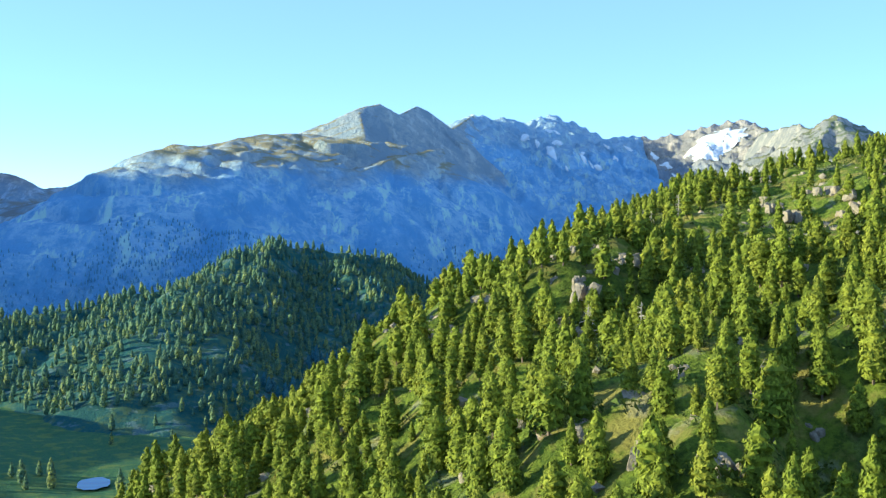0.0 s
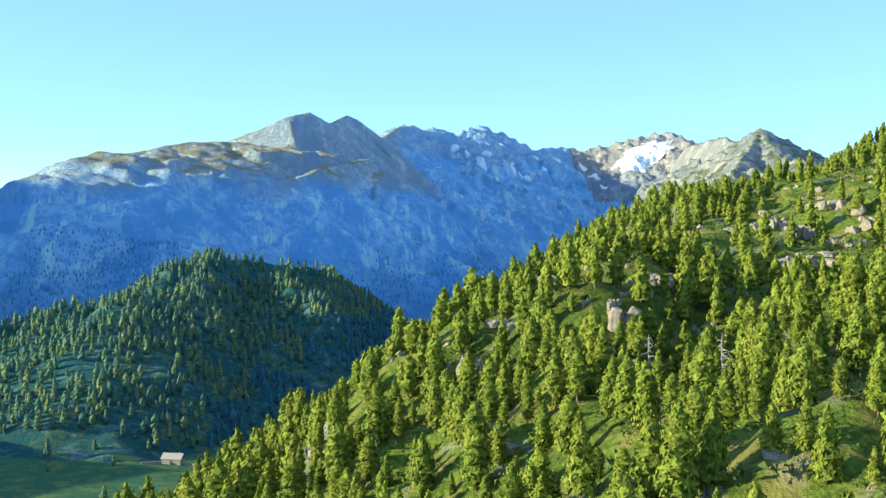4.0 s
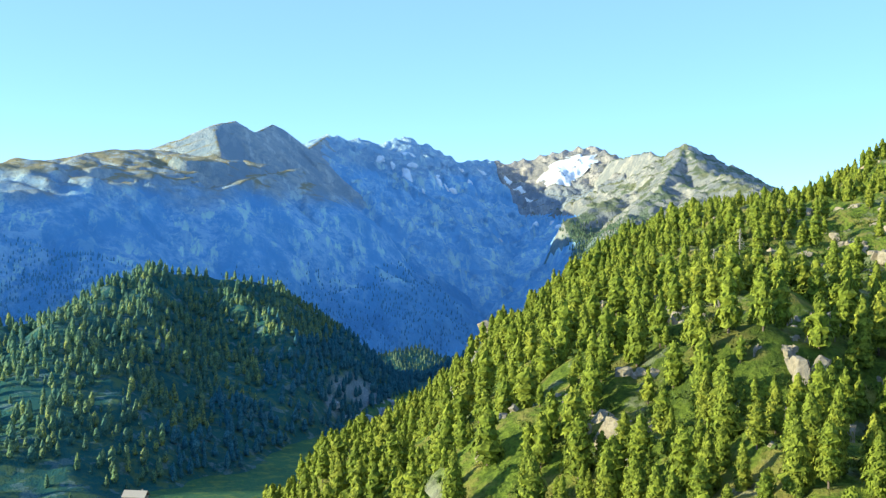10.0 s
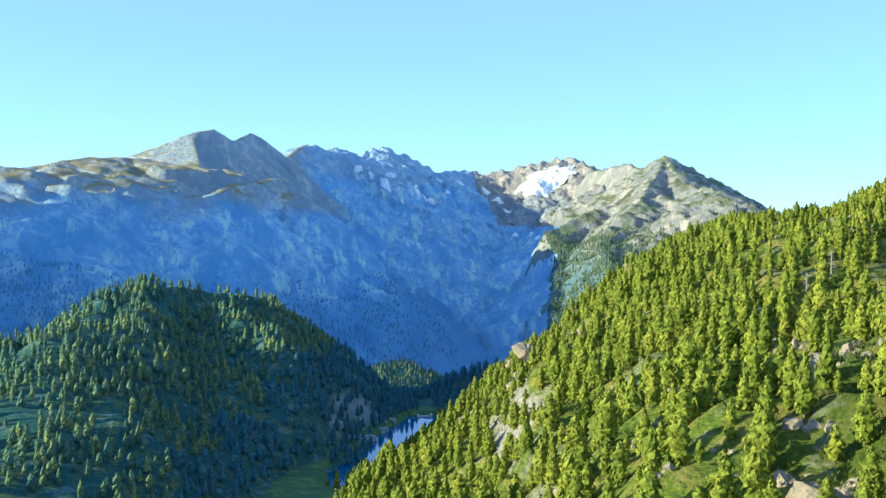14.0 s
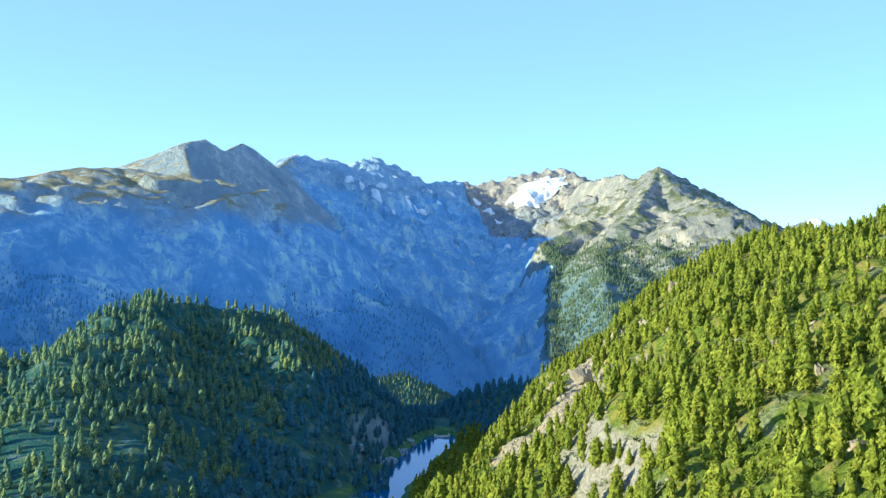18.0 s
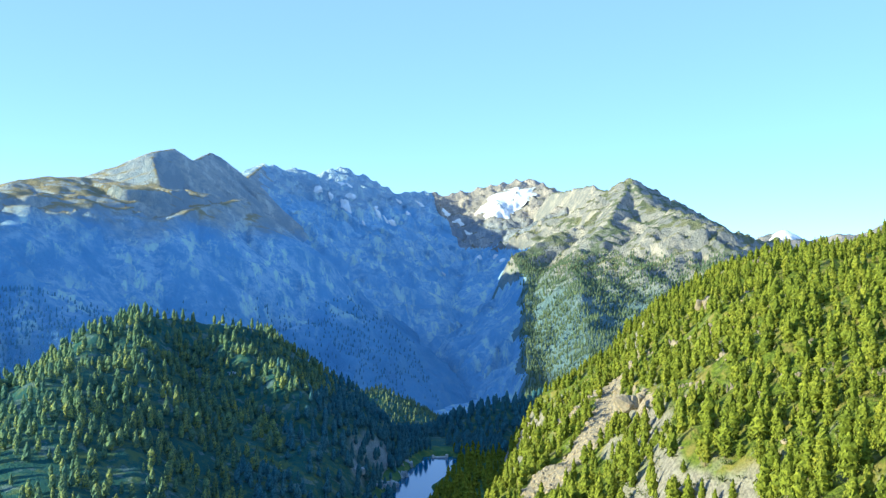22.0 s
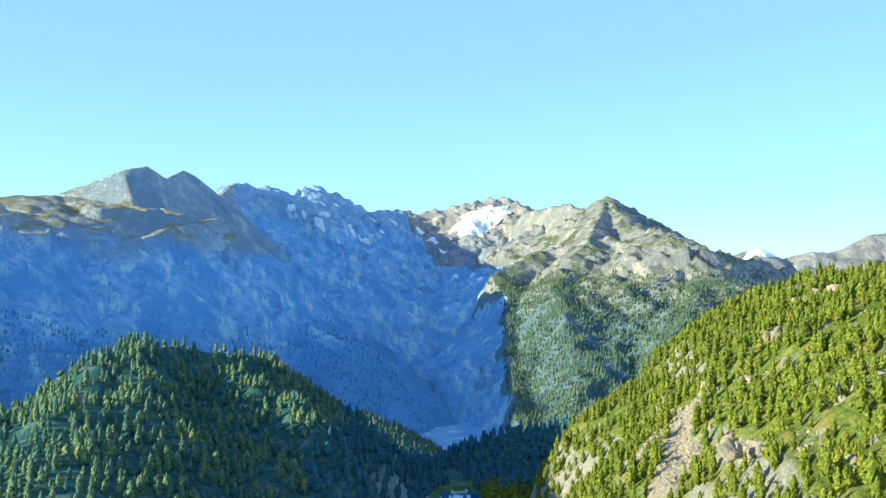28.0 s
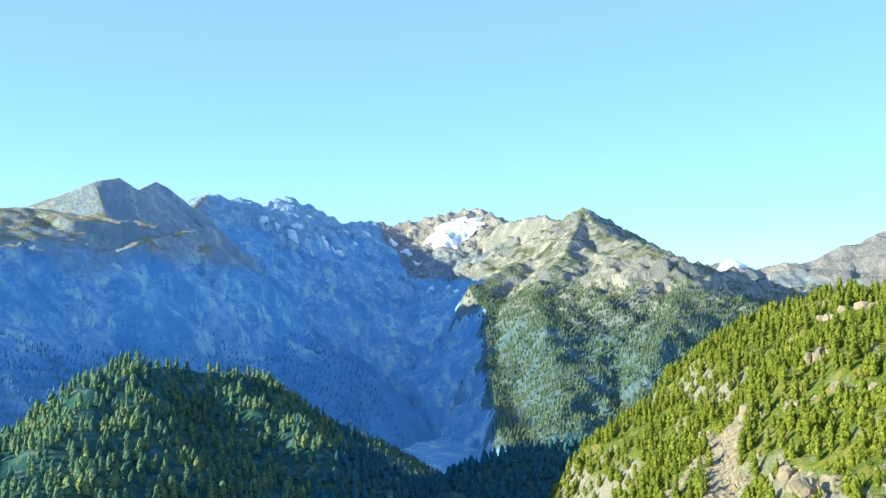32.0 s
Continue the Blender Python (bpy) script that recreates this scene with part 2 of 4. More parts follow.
M_ROCK, nd, lk, bs = material("granite", 0.9)
grain = noise_tex(nd, lk, 1.1, 8, 0.7)
stain = noise_tex(nd, lk, 0.25, 6, 0.65, (1, 1, 0.35))
rock_col = mix(nd, lk, ramp(nd, lk, grain, 0.35, 0.65), (0.25, 0.21, 0.155), (0.42, 0.355, 0.265))
rock_col = mix(nd, lk, ramp(nd, lk, stain, 0.5, 0.66, 0, 0.7), rock_col, (0.24, 0.21, 0.17))
rock_col = mix(nd, lk, ramp(nd, lk, noise_tex(nd, lk, 0.5, 5, 0.6), 0.58, 0.68, 0, 0.6), rock_col, (0.42, 0.29, 0.17))
lk.new(rock_col, bs.inputs["Base Color"])
add_bump(nd, lk, bs, math_node(nd, lk, "ADD", grain, stain), 0.5, 1.0)

# rock colour cooled to blue-grey, as it looks on the knoll's shaded side
M_GREY, nd, lk, bs = material("shaded_grey_rock", 0.92)
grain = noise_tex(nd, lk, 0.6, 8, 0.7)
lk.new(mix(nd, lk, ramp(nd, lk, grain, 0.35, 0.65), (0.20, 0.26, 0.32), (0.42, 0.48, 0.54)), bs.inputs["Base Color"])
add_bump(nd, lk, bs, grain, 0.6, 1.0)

M_WATER, nd, lk, bs = material("lake_water", 0.08)
bs.inputs["Base Color"].default_value = (0.02, 0.09, 0.22, 1)
bs.inputs["Specular IOR Level"].default_value = 0.5
bs.inputs["IOR"].default_value = 1.33
add_bump(nd, lk, bs, noise_tex(nd, lk, 0.8, 4, 0.6), 0.02, 0.15)

M_SNOW, nd, lk, bs = material("old_snow", 0.7)
lk.new(mix(nd, lk, ramp(nd, lk, noise_tex(nd, lk, 0.05, 5, 0.6), 0.4, 0.7), (0.86, 0.88, 0.9), (0.7, 0.7, 0.68)), bs.inputs["Base Color"])

M_SCREE, nd, lk, bs = material("scree_stone", 0.95)
info = nd.new("ShaderNodeNewGeometry")
rubble = noise_tex(nd, lk, 0.7, 8, 0.75)
scree_col = mix(nd, lk, info.outputs["Random Per Island"], (0.42, 0.335, 0.21), (0.60, 0.49, 0.33))
lk.new(mix(nd, lk, ramp(nd, lk, rubble, 0.42, 0.60), (0.30, 0.27, 0.22), scree_col), bs.inputs["Base Color"])
add_bump(nd, lk, bs, rubble, 1.2, 1.0)

M_CONCRETE, nd, lk, bs = material("pale_concrete", 0.85)
lk.new(mix(nd, lk, noise_tex(nd, lk, 1.2, 6, 0.7), (0.52, 0.52, 0.50), (0.74, 0.74, 0.72)), bs.inputs["Base Color"])

M_ROOF, nd, lk, bs = material("shingle_roof", 0.85)
lk.new(mix(nd, lk, noise_tex(nd, lk, 2.0, 5, 0.7), (0.34, 0.29, 0.25), (0.52, 0.46, 0.40)), bs.inputs["Base Color"])
M_WALL, nd, lk, bs = material("rubble_wall", 0.95)
lk.new(mix(nd, lk, noise_tex(nd, lk, 1.5, 6, 0.7), (0.20, 0.18, 0.16), (0.40, 0.37, 0.33)), bs.inputs["Base Color"])
add_bump(nd, lk, bs, noise_tex(nd, lk, 3.0, 4, 0.6), 0.15, 1.0)
M_PLANK, nd, lk, bs = material("weathered_planks", 0.9)
lk.new(mix(nd, lk, noise_tex(nd, lk, 3.0, 5, 0.7, (6, 1, 1)), (0.12, 0.08, 0.05), (0.24, 0.17, 0.11)), bs.inputs["Base Color"])
# ---------------------------------------------------------------- far mountains


def surface_of(xs, ys, Z):
    """Height by bilinear reading of a grid."""
    def height(x, y):
        fx = np.clip((x - xs[0]) / (xs[1] - xs[0]), 0, len(xs) - 1.001)
        fy = np.clip((y - ys[0]) / (ys[1] - ys[0]), 0, len(ys) - 1.001)
        i, j = fx.astype(int), fy.astype(int)
        u, v = fx - i, fy - j
        return (Z[j, i] * (1 - u) + Z[j, i + 1] * u) * (1 - v) + (Z[j + 1, i] * (1 - u) + Z[j + 1, i + 1] * u) * v
    return height


def mountain(name, ridges, x0, x1, y0, y1, step, mat, label, rough=13.0, floor=-140.0, seed=3, fine=4.0, slope=0.0, jag=1.5):
    """A massif from its crest lines: buttresses and gullies run down each flank."""
    xs, ys = np.arange(x0, x1 + step, step, dtype=float), np.arange(y0, y1 + step, step, dtype=float)
    X, Y = np.meshgrid(xs, ys)
    Z = np.full(X.shape, -1e9)
    bend = 60 * fbm(X, Y, 230, 3, seed + 20)
    crumble = fine * (0.5 * fbm(X, Y, 75, 5, seed + 9, 0.62) + 0.9 * ridged(X + 0.4 * bend, Y, 95, 5, seed + 17, 0.6))
    teeth = jag * ridged(X, Y, 78, 4, seed + 13, 0.42)
    for k, (line, slopes) in enumerate(ridges):
        slopes = dict(slopes)
        calm = slopes.pop("calm", 1.0)
        h, along, off = ridge_field(X, Y, line, **slopes)
        s = along + bend * smooth(20, 260, off) + 400 * k
        far = np.clip(off / 320, 0, 1)
        gully = ridged(s, off * 0.16, 150, 2, seed + k, 0.5) * far + 0.5 * ridged(s, off * 0.2, 58, 3, seed + 5 + k, 0.55) * smooth(4, 110, off)
        Z = np.maximum(Z, h + calm * (rough * gully + crumble * smooth(2, 40, off) + teeth))
    if slope:
        floor = floor - slope * np.clip(3450 - Y, 0, None)
    Z = np.where(Z < floor, floor + (Z - floor) * 0.12, Z)
    Z[0] -= 150  # the near edge runs down into the ground
    me = grid_mesh(name, X, Y, Z, [mat])
    tagged(new(name, me), label, "mountain", kind="structure")
    return surface_of(xs, ys, Z)


LEFT_CREST = [(-1500, 1700, -40), (-900, 1900, 30), (-727, 2000, 98), (-658, 2100, 154), (-622, 2200, 189), (-593, 2300, 229), (-574, 2400, 261), (-559, 2430, 251), (-478, 2550, 280), (-430, 2650, 298), (-362, 2740, 308), (-328, 2775, 308)]
SUMMIT = [(-236, 3070, 396), (-222, 3080, 401), (-175, 3124, 416), (-129, 3250, 396), (-79, 3440, 437), (-50, 3455, 426), (28, 3550, 376), (113, 4214, 474)]
SUMMIT_ARETE = [(-228, 3080, 398), (-205, 2950, 330), (-183, 2830, 262)]
PLATEAU = [(-660, 1950, 103), (-549, 2050, 149), (-484, 2250, 213), (-408, 2300, 215), (-303, 2379, 236), (-267, 2380, 218), (-172, 2388, 203), (-107, 2550, 241), (-5, 2700, 267), (18, 2744, 251)]
SPUR = [(18, 2744, 251), (61, 2607, 153), (100, 2450, 55), (115, 2300, -70)]
BULGE = [(-484, 2250, 213), (-505, 2080, 150), (-350, 1950, 96), (-300, 1880, 12)]
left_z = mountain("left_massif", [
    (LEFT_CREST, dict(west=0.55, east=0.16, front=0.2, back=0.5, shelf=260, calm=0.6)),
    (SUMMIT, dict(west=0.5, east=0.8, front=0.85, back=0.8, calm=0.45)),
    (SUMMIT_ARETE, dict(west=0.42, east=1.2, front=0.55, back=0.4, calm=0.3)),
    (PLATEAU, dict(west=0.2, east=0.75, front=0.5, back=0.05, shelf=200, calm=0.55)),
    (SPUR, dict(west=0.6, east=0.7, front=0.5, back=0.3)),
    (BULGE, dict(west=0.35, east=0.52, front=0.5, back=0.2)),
], -1500, 420, 1450, 4250, 6, M_LEFT, "rocky mountain massif tinted haze-blue, with a grassy plateau and twin summit", rough=34, seed=3, fine=5, jag=3.5)

CIRQUE = [(13, 3600, 374), (113, 4214, 474), (226, 4300, 471), (320, 4400, 452), (384, 4500, 488), (448, 4613, 508), (503, 4613, 491), (567, 4600, 433), (707, 4600, 413), (816, 4620, 422), (852, 4620, 407), (1053, 4620, 454), (1151, 4625, 481), (1228, 4600, 486), (1259, 4500, 457), (1270, 4400, 417)]
CIRQUE_SPURS = [
    [(448, 4613, 508), (344, 4305, 386), (412, 4050, 253), (484, 3700, 115)],
    [(707, 4600, 413), (721, 4350, 323), (762, 4208, 155), (752, 4000, 98)],
    [(113, 4214, 474), (153, 3900, 300), (245, 3500, 113), (300, 3200, -27)],
    [(1053, 4620, 454), (1010, 4350, 330), (960, 4000, 190)],
    [(1120, 3800, 350), (980, 3480, 205), (820, 3150, 90), (660, 2850, -20), (540, 2500, -90)],
]
CIRQUE_RIDGES = [(CIRQUE, dict(west=0.55, east=0.55, front=0.62, back=0.6, concave=0.25, reach=500))] + [
    (line, dict(west=0.6, east=0.6, front=0.5, back=0.5, concave=0.2, reach=400)) for line in CIRQUE_SPURS]
# one wall cut in two: shade-blue colour to the west, sunlit colour east
cirque_z = mountain("cirque", CIRQUE_RIDGES, -150, 810, 2300, 4750, 8, M_HAZY_CIRQUE, "craggy alpine cirque wall streaked with old snow", rough=36, floor=-70, seed=11, slope=0.08, jag=13, fine=9)
snow_peak_z = mountain("snow_peak", CIRQUE_RIDGES, 810, 1500, 2300, 4750, 8, M_PALE, "sunlit pale rock peak with a snowfield", rough=36, floor=-70, seed=11, slope=0.08, jag=13, fine=9)

snow_mesh = bpy.data.objects["snow_peak"].data  # faces in shade below the summit take the haze-blue colour of the cirque
snow_mesh.materials.append(M_HAZY_CIRQUE)
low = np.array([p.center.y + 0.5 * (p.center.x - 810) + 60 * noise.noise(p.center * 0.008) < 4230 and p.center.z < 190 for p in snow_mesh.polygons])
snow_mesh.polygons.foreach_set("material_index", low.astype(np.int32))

RIGHT_CREST = [(1180, 4200, 401), (1137, 3800, 396), (1142, 3650, 400), (1151, 3500, 370), (1172, 3382, 396), (1244, 3450, 379), (1430, 3600, 352), (1541, 3500, 252), (1551, 3300, 202), (1627, 3200, 142), (1678, 3100, 110), (1815, 3000, 22), (2300, 2700, -20)]
KNOB = [(1172, 3382, 395), (1117, 3000, 287), (1051, 2693, 268), (1057, 2600, 216), (1043, 2450, 176), (900, 2250, 99), (674, 1950, -28)]
SHOULDER = [(1172, 3382, 396), (947, 3150, 249), (823, 3050, 213), (681, 2942, 154), (656, 2718, 95), (561, 2400, 0), (463, 2044, -78), (403, 1850, -93)]
MIDDLE = [(1172, 3382, 396), (951, 2950, 258), (733, 2634, 142), (617, 2164, 13), (523, 1900, -58)]
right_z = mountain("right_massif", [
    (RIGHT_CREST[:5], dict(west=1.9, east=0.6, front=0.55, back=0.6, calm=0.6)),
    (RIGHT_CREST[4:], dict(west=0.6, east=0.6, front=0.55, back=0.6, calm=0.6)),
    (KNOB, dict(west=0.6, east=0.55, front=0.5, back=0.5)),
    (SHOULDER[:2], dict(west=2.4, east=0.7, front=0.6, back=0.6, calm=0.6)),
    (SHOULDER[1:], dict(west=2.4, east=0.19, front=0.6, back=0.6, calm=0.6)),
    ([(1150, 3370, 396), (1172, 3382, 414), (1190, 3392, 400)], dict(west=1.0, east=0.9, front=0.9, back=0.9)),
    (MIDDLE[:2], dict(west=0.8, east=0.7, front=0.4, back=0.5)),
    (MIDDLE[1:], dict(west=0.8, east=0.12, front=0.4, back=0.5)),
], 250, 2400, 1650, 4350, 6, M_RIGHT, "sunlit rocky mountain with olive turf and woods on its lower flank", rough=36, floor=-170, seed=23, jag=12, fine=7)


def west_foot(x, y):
    """How far a place lies west of the shoulder's edge, where the shade-blue colour begins."""
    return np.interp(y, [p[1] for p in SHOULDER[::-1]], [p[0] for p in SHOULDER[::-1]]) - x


# faces on the shaded foot get the haze-blue cirque colour
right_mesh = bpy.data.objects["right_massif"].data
right_mesh.materials.append(M_HAZY_CIRQUE)
shaded_foot = np.array([west_foot(p.center.x, p.center.y) > 12 + 0.2 * max(0, p.center.y - 2800) + 40 * noise.noise(p.center * 0.011) and p.center.z < 180 for p in right_mesh.polygons])
right_mesh.polygons.foreach_set("material_index", shaded_foot.astype(np.int32))

FAR_RIGHT = [(1944, 4100, 236), (2028, 4100, 277), (2089, 4100, 289), (2174, 4100, 247), (2259, 4000, 278), (2358, 4000, 276), (2519, 4000, 351), (2595, 4000, 358), (2692, 4000, 409), (2880, 4000, 478), (3174, 4000, 396), (3700, 3900, 250)]
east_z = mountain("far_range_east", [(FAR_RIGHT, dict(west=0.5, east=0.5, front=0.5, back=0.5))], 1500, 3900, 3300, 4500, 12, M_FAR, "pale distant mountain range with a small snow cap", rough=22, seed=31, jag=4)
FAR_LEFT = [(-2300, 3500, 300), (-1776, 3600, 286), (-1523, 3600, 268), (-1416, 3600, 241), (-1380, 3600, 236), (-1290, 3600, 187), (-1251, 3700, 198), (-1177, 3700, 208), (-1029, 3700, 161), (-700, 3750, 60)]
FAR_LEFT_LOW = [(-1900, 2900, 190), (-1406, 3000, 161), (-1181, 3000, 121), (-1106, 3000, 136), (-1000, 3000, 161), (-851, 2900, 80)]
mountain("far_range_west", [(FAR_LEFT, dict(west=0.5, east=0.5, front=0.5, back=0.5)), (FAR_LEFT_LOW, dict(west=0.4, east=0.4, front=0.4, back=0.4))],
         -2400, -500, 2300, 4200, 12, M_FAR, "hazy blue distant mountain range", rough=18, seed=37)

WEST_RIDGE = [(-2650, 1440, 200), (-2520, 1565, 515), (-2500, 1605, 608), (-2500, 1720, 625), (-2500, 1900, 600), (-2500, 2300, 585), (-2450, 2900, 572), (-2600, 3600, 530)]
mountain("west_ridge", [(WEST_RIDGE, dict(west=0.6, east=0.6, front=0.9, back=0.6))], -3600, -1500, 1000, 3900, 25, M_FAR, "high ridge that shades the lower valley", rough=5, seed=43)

# ---------------------------------------------------------------- valley, knoll and near hill
LAKE_LINE = [(-16, 660), (-10, 700), (13, 765), (36, 830), (58, 886)]


def line_distance(X, Y, line):
    best = np.full(np.shape(X), 1e9)
    for (x0, y0), (x1, y1) in zip(line[:-1], line[1:]):
        ax, ay = x1 - x0, y1 - y0
        t = np.clip(((X - x0) * ax + (Y - y0) * ay) / (ax * ax + ay * ay), 0, 1)
        best = np.minimum(best, np.hypot(X - x0 - t * ax, Y - y0 - t * ay))
    return best


def valley_z(X, Y):
    z = 3.0 + 0.05 * np.clip(-X - 20, 0, 200) + 0.018 * np.clip(720 - Y, 0, 400)
    z = z - 135 * smooth(930, 1600, Y) - 40 * smooth(-400, -900, X) * smooth(600, 1400, Y)
    z = z + 1.2 * fbm(X, Y, 70, 4, 51)
    d = line_distance(X, Y, LAKE_LINE) + 4 * fbm(X, Y, 30, 3, 53)
    z = z - 1.6 * np.exp(-(((X + 138) / 13) ** 2 + ((Y - 441) / 18) ** 2)) - 0.8 * np.exp(-(((X + 138) / 45) ** 2 + ((Y - 441) / 60) ** 2))
    return z - 8 * smooth(15, 9, d)


KNOLL_CREST = [(-520, 700, 30), (-380, 720, 66.7), (-251, 760, 58.1), (-214, 800, 70.5), (-193, 830, 75), (-175, 870, 76), (-166, 900, 97), (-145, 940, 100.2), (-94, 1000, 89.5), (-49, 1040, 87.7), (-10, 1060, 58.6), (21, 1070, 20), (36, 1070, 6), (70, 1060, -12)]
KNOLL_FORMS = [(-78, 905, 17, 17), (-67, 870, 18, 19), (-56, 836, 19, 21), (-102, 876, 18, -7), (-200, 720, 30, 5), (-30, 800, 22, -6), (-42, 812, 15, 13)]  # ribs and hollows: place, reach, lift


def knoll_z(X, Y):
    wx, wy = X + 8 * fbm(X, Y, 60, 3, 61), Y + 8 * fbm(X, Y, 60, 3, 67)
    z = ridge_height(wx, wy, KNOLL_CREST, west=0.91, east=0.86, front=0.168, back=0.5)
    z = z - 16 * smooth(45, 14, line_distance(X, Y, LAKE_LINE))
    for kx, ky, size, lift in KNOLL_FORMS:
        z = z + lift * np.exp(-((X - kx) ** 2 + (Y - ky) ** 2) / size ** 2)
    z = z - 0.14 * np.clip(620 - Y, 0, None)
    return z - 9 + 5.0 * fbm(X, Y, 80, 4, 71) + 1.2 * fbm(X, Y, 14, 3, 73)


HILL_U = [-260, -150, -100, -60, -33, -17, 0, 20, 40, 68, 95, 130, 200, 400]  # across the slope
HILL_Z = [-80.2, -31.7, -9.9, 52.2, 71.7, 79.2, 98.4, 110.0, 121.3, 129.7, 129.9, 139.6, 173.8, 218.7]
HILL_Y = [100, 230, 330, 430, 530, 630, 730, 850, 1100]  # the slope bends to the east with distance
HILL_SHIFT = [-30.3, -9.5, 8.1, 26.7, 60.6, 101.6, 170.0, 178.7, 343.2]
HOLLOWS = [(42, 112, 13, -12), (44, 148, 10, -7), (95, 245, 60, -19.9), (30, 200, 50, -8.8), (60, 320, 60, -7.7), (20, 420, 60, -4.4), (60, 650, 60, -3.9), (105, 556, 38, -12.4), (150, 680, 50, -1.3), (14, 458, 48, -9.1), (-2, 385, 34, -10.6), (30, 525, 45, -20.9), (37, 207, 13, -7.7), (31, 190, 11, -6), (26, 172, 9, -4), (-27, 130, 38, -6), (-29, 370, 45, -4.8), (16, 370, 45, -0.6), (-17, 430, 47, -1), (133, 430, 47, -0.7), (152, 490, 49, -9.4), (23, 550, 50, -1.7), (48, 610, 52, -1.5), (-10, 255, 22, -0.8), (-5, 300, 26, -4)]
RIBS = [(27, 112, 8, 7), (31, 130, 7, 5), (34, 148, 7, 6), (-38, 188, 22, 6.7), (0, 252, 18, 4.9), (200, 600, 90, 2.7), (120, 560, 60, 5.3), (230, 740, 60, 14), (21, 212, 12, 9.1), (17, 192, 10, 4), (78, 130, 38, 9.7), (-17, 190, 40, 0.7), (33, 190, 40, 1.4), (-40, 310, 43, 0.3), (110, 310, 43, 1.5), (78, 430, 47, 0.9), (47, 490, 49, 4), (93, 610, 52, 2.1), (224, 790, 58, 1.1)]


def hill_across(X, Y):
    return X - np.interp(Y, HILL_Y, HILL_SHIFT)


def hill_z(X, Y):
    u = hill_across(X, Y)
    z = np.interp(u + 6 * fbm(X, Y, 50, 3, 81), HILL_U, HILL_Z)
    z = z - 0.256 * np.clip(230 - Y, 0, 400) - 0.1 * np.clip(Y - 800, 0, 400) - 9 * smooth(780, 1000, Y)
    for hx, hy, size, lift in HOLLOWS + RIBS:
        z = z + lift * np.exp(-((X - hx) ** 2 + (Y - hy) ** 2) / size ** 2)
    return z + 4.5 * fbm(X, Y, 48, 4, 83) + 2.6 * ridged(X, Y, 24, 4, 87)


def small_hump(line, w, e, f, b, seed):
    def height(X, Y):
        return ridge_height(X, Y, line, w, e, f, b) - 8 + 3 * fbm(X, Y, 40, 3, seed)
    return height


dark_hump_z = small_hump([(70, 945, 0), (94, 980, 9), (115, 1000, 25), (131, 1004, 32), (161, 1010, 33), (210, 1030, 34), (330, 1050, 36)], 0.5, 0.3, 0.4, 0.4, 91)
lit_hump_z = small_hump([(40, 1830, -76), (131, 1850, -62), (179, 1880, -57), (212, 1880, -72), (248, 1860, -108)], 0.3, 0.55, 0.3, 0.4, 93)


def sheet(name, fn, x0, x1, y0, y1, step, mat, label, category, cut=None):
    X, Y = np.meshgrid(np.arange(x0, x1 + step, step), np.arange(y0, y1 + step, step))
    Z = fn(X, Y)
    return tagged(new(name, grid_mesh(name, X, Y, Z, [mat])), label, category, kind="structure")


# the ground: one sheet to the horizon, fine in the valley
gx = np.concatenate([np.arange(-4900, -700, 150), np.arange(-700, 500, 5), np.arange(500, 4901, 150)])
gy = np.concatenate([np.arange(-1500, 300, 100), np.arange(300, 1150, 5), np.arange(1150, 4901, 75)])
GX, GY = np.meshgrid(gx.astype(float), gy.astype(float))
ground_mesh = grid_mesh("ground", GX, GY, valley_z(GX, GY), [M_MEADOW, M_KNOLL, M_HAZY_CIRQUE])
ground_mesh.polygons.foreach_set("material_index", np.repeat((gy[:-1] > 915).astype(np.int32) + (gy[:-1] > 1500), len(gx) - 1))  # beyond the lake dark shade-blue turf, then haze blue, put into the ground's colour
tagged(new("ground", ground_mesh), "green valley meadow that runs out under the mountains", "ground", kind="structure")
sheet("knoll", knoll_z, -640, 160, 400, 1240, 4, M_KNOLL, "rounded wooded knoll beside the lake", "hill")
sheet("near_hill", hill_z, -160, 560, -120, 1100, 3, M_HILL, "steep sunlit hillside of grass, heath and rock outcrops", "hill")
# out of view; added so that its shadow covers the meadow
WEST_SHADE_SLOPE = [(-380, 150, 55), (-345, 300, 62), (-342, 415, 53), (-340, 490, 64), (-345, 530, 48), (-430, 640, 40)]
sheet("west_shade_slope", lambda X, Y: ridge_height(X, Y, WEST_SHADE_SLOPE, 0.3, 0.4, 0.3, 0.3) + 3 * fbm(X, Y, 40, 3, 97), -640, -170, 20, 760, 8, M_KNOLL, "unseen slope west of the meadow, added to shade it", "hill")
sheet("dark_hump", dark_hump_z, 20, 380, 860, 1160, 5, M_KNOLL, "shaded wooded rise beyond the lake", "hill")
sheet("sunlit_rise", lit_hump_z, -40, 420, 1650, 2100, 8, M_KNOLL, "sunlit wooded rise in the valley beyond the lake", "hill")

PX, PY = np.meshgrid(np.linspace(-1, 1, 20), np.linspace(-1, 1, 20))
PX, PY = PX * np.sqrt(1 - PY ** 2 / 2), PY * np.sqrt(1 - PX ** 2 / 2)
tagged(new("pond", grid_mesh("pond", -138 + 6.5 * PX - 2 * PY, 441 + 10 * PY + 2.5 * fbm(PX + 9, PY, 1.0, 2, 99), 0 * PX + 13.2, [M_WATER])), "small bright pond in the shaded meadow", "pond", kind="structure")

LX, LY = np.meshgrid(np.linspace(-45, 95, 30), np.linspace(640, 910, 60))
tagged(new("lake", grid_mesh("lake", LX, LY, 0 * LX, [M_WATER])), "narrow blue mountain lake below the wooded knoll", "lake", kind="structure")
# ---------------------------------------------------------------- trees


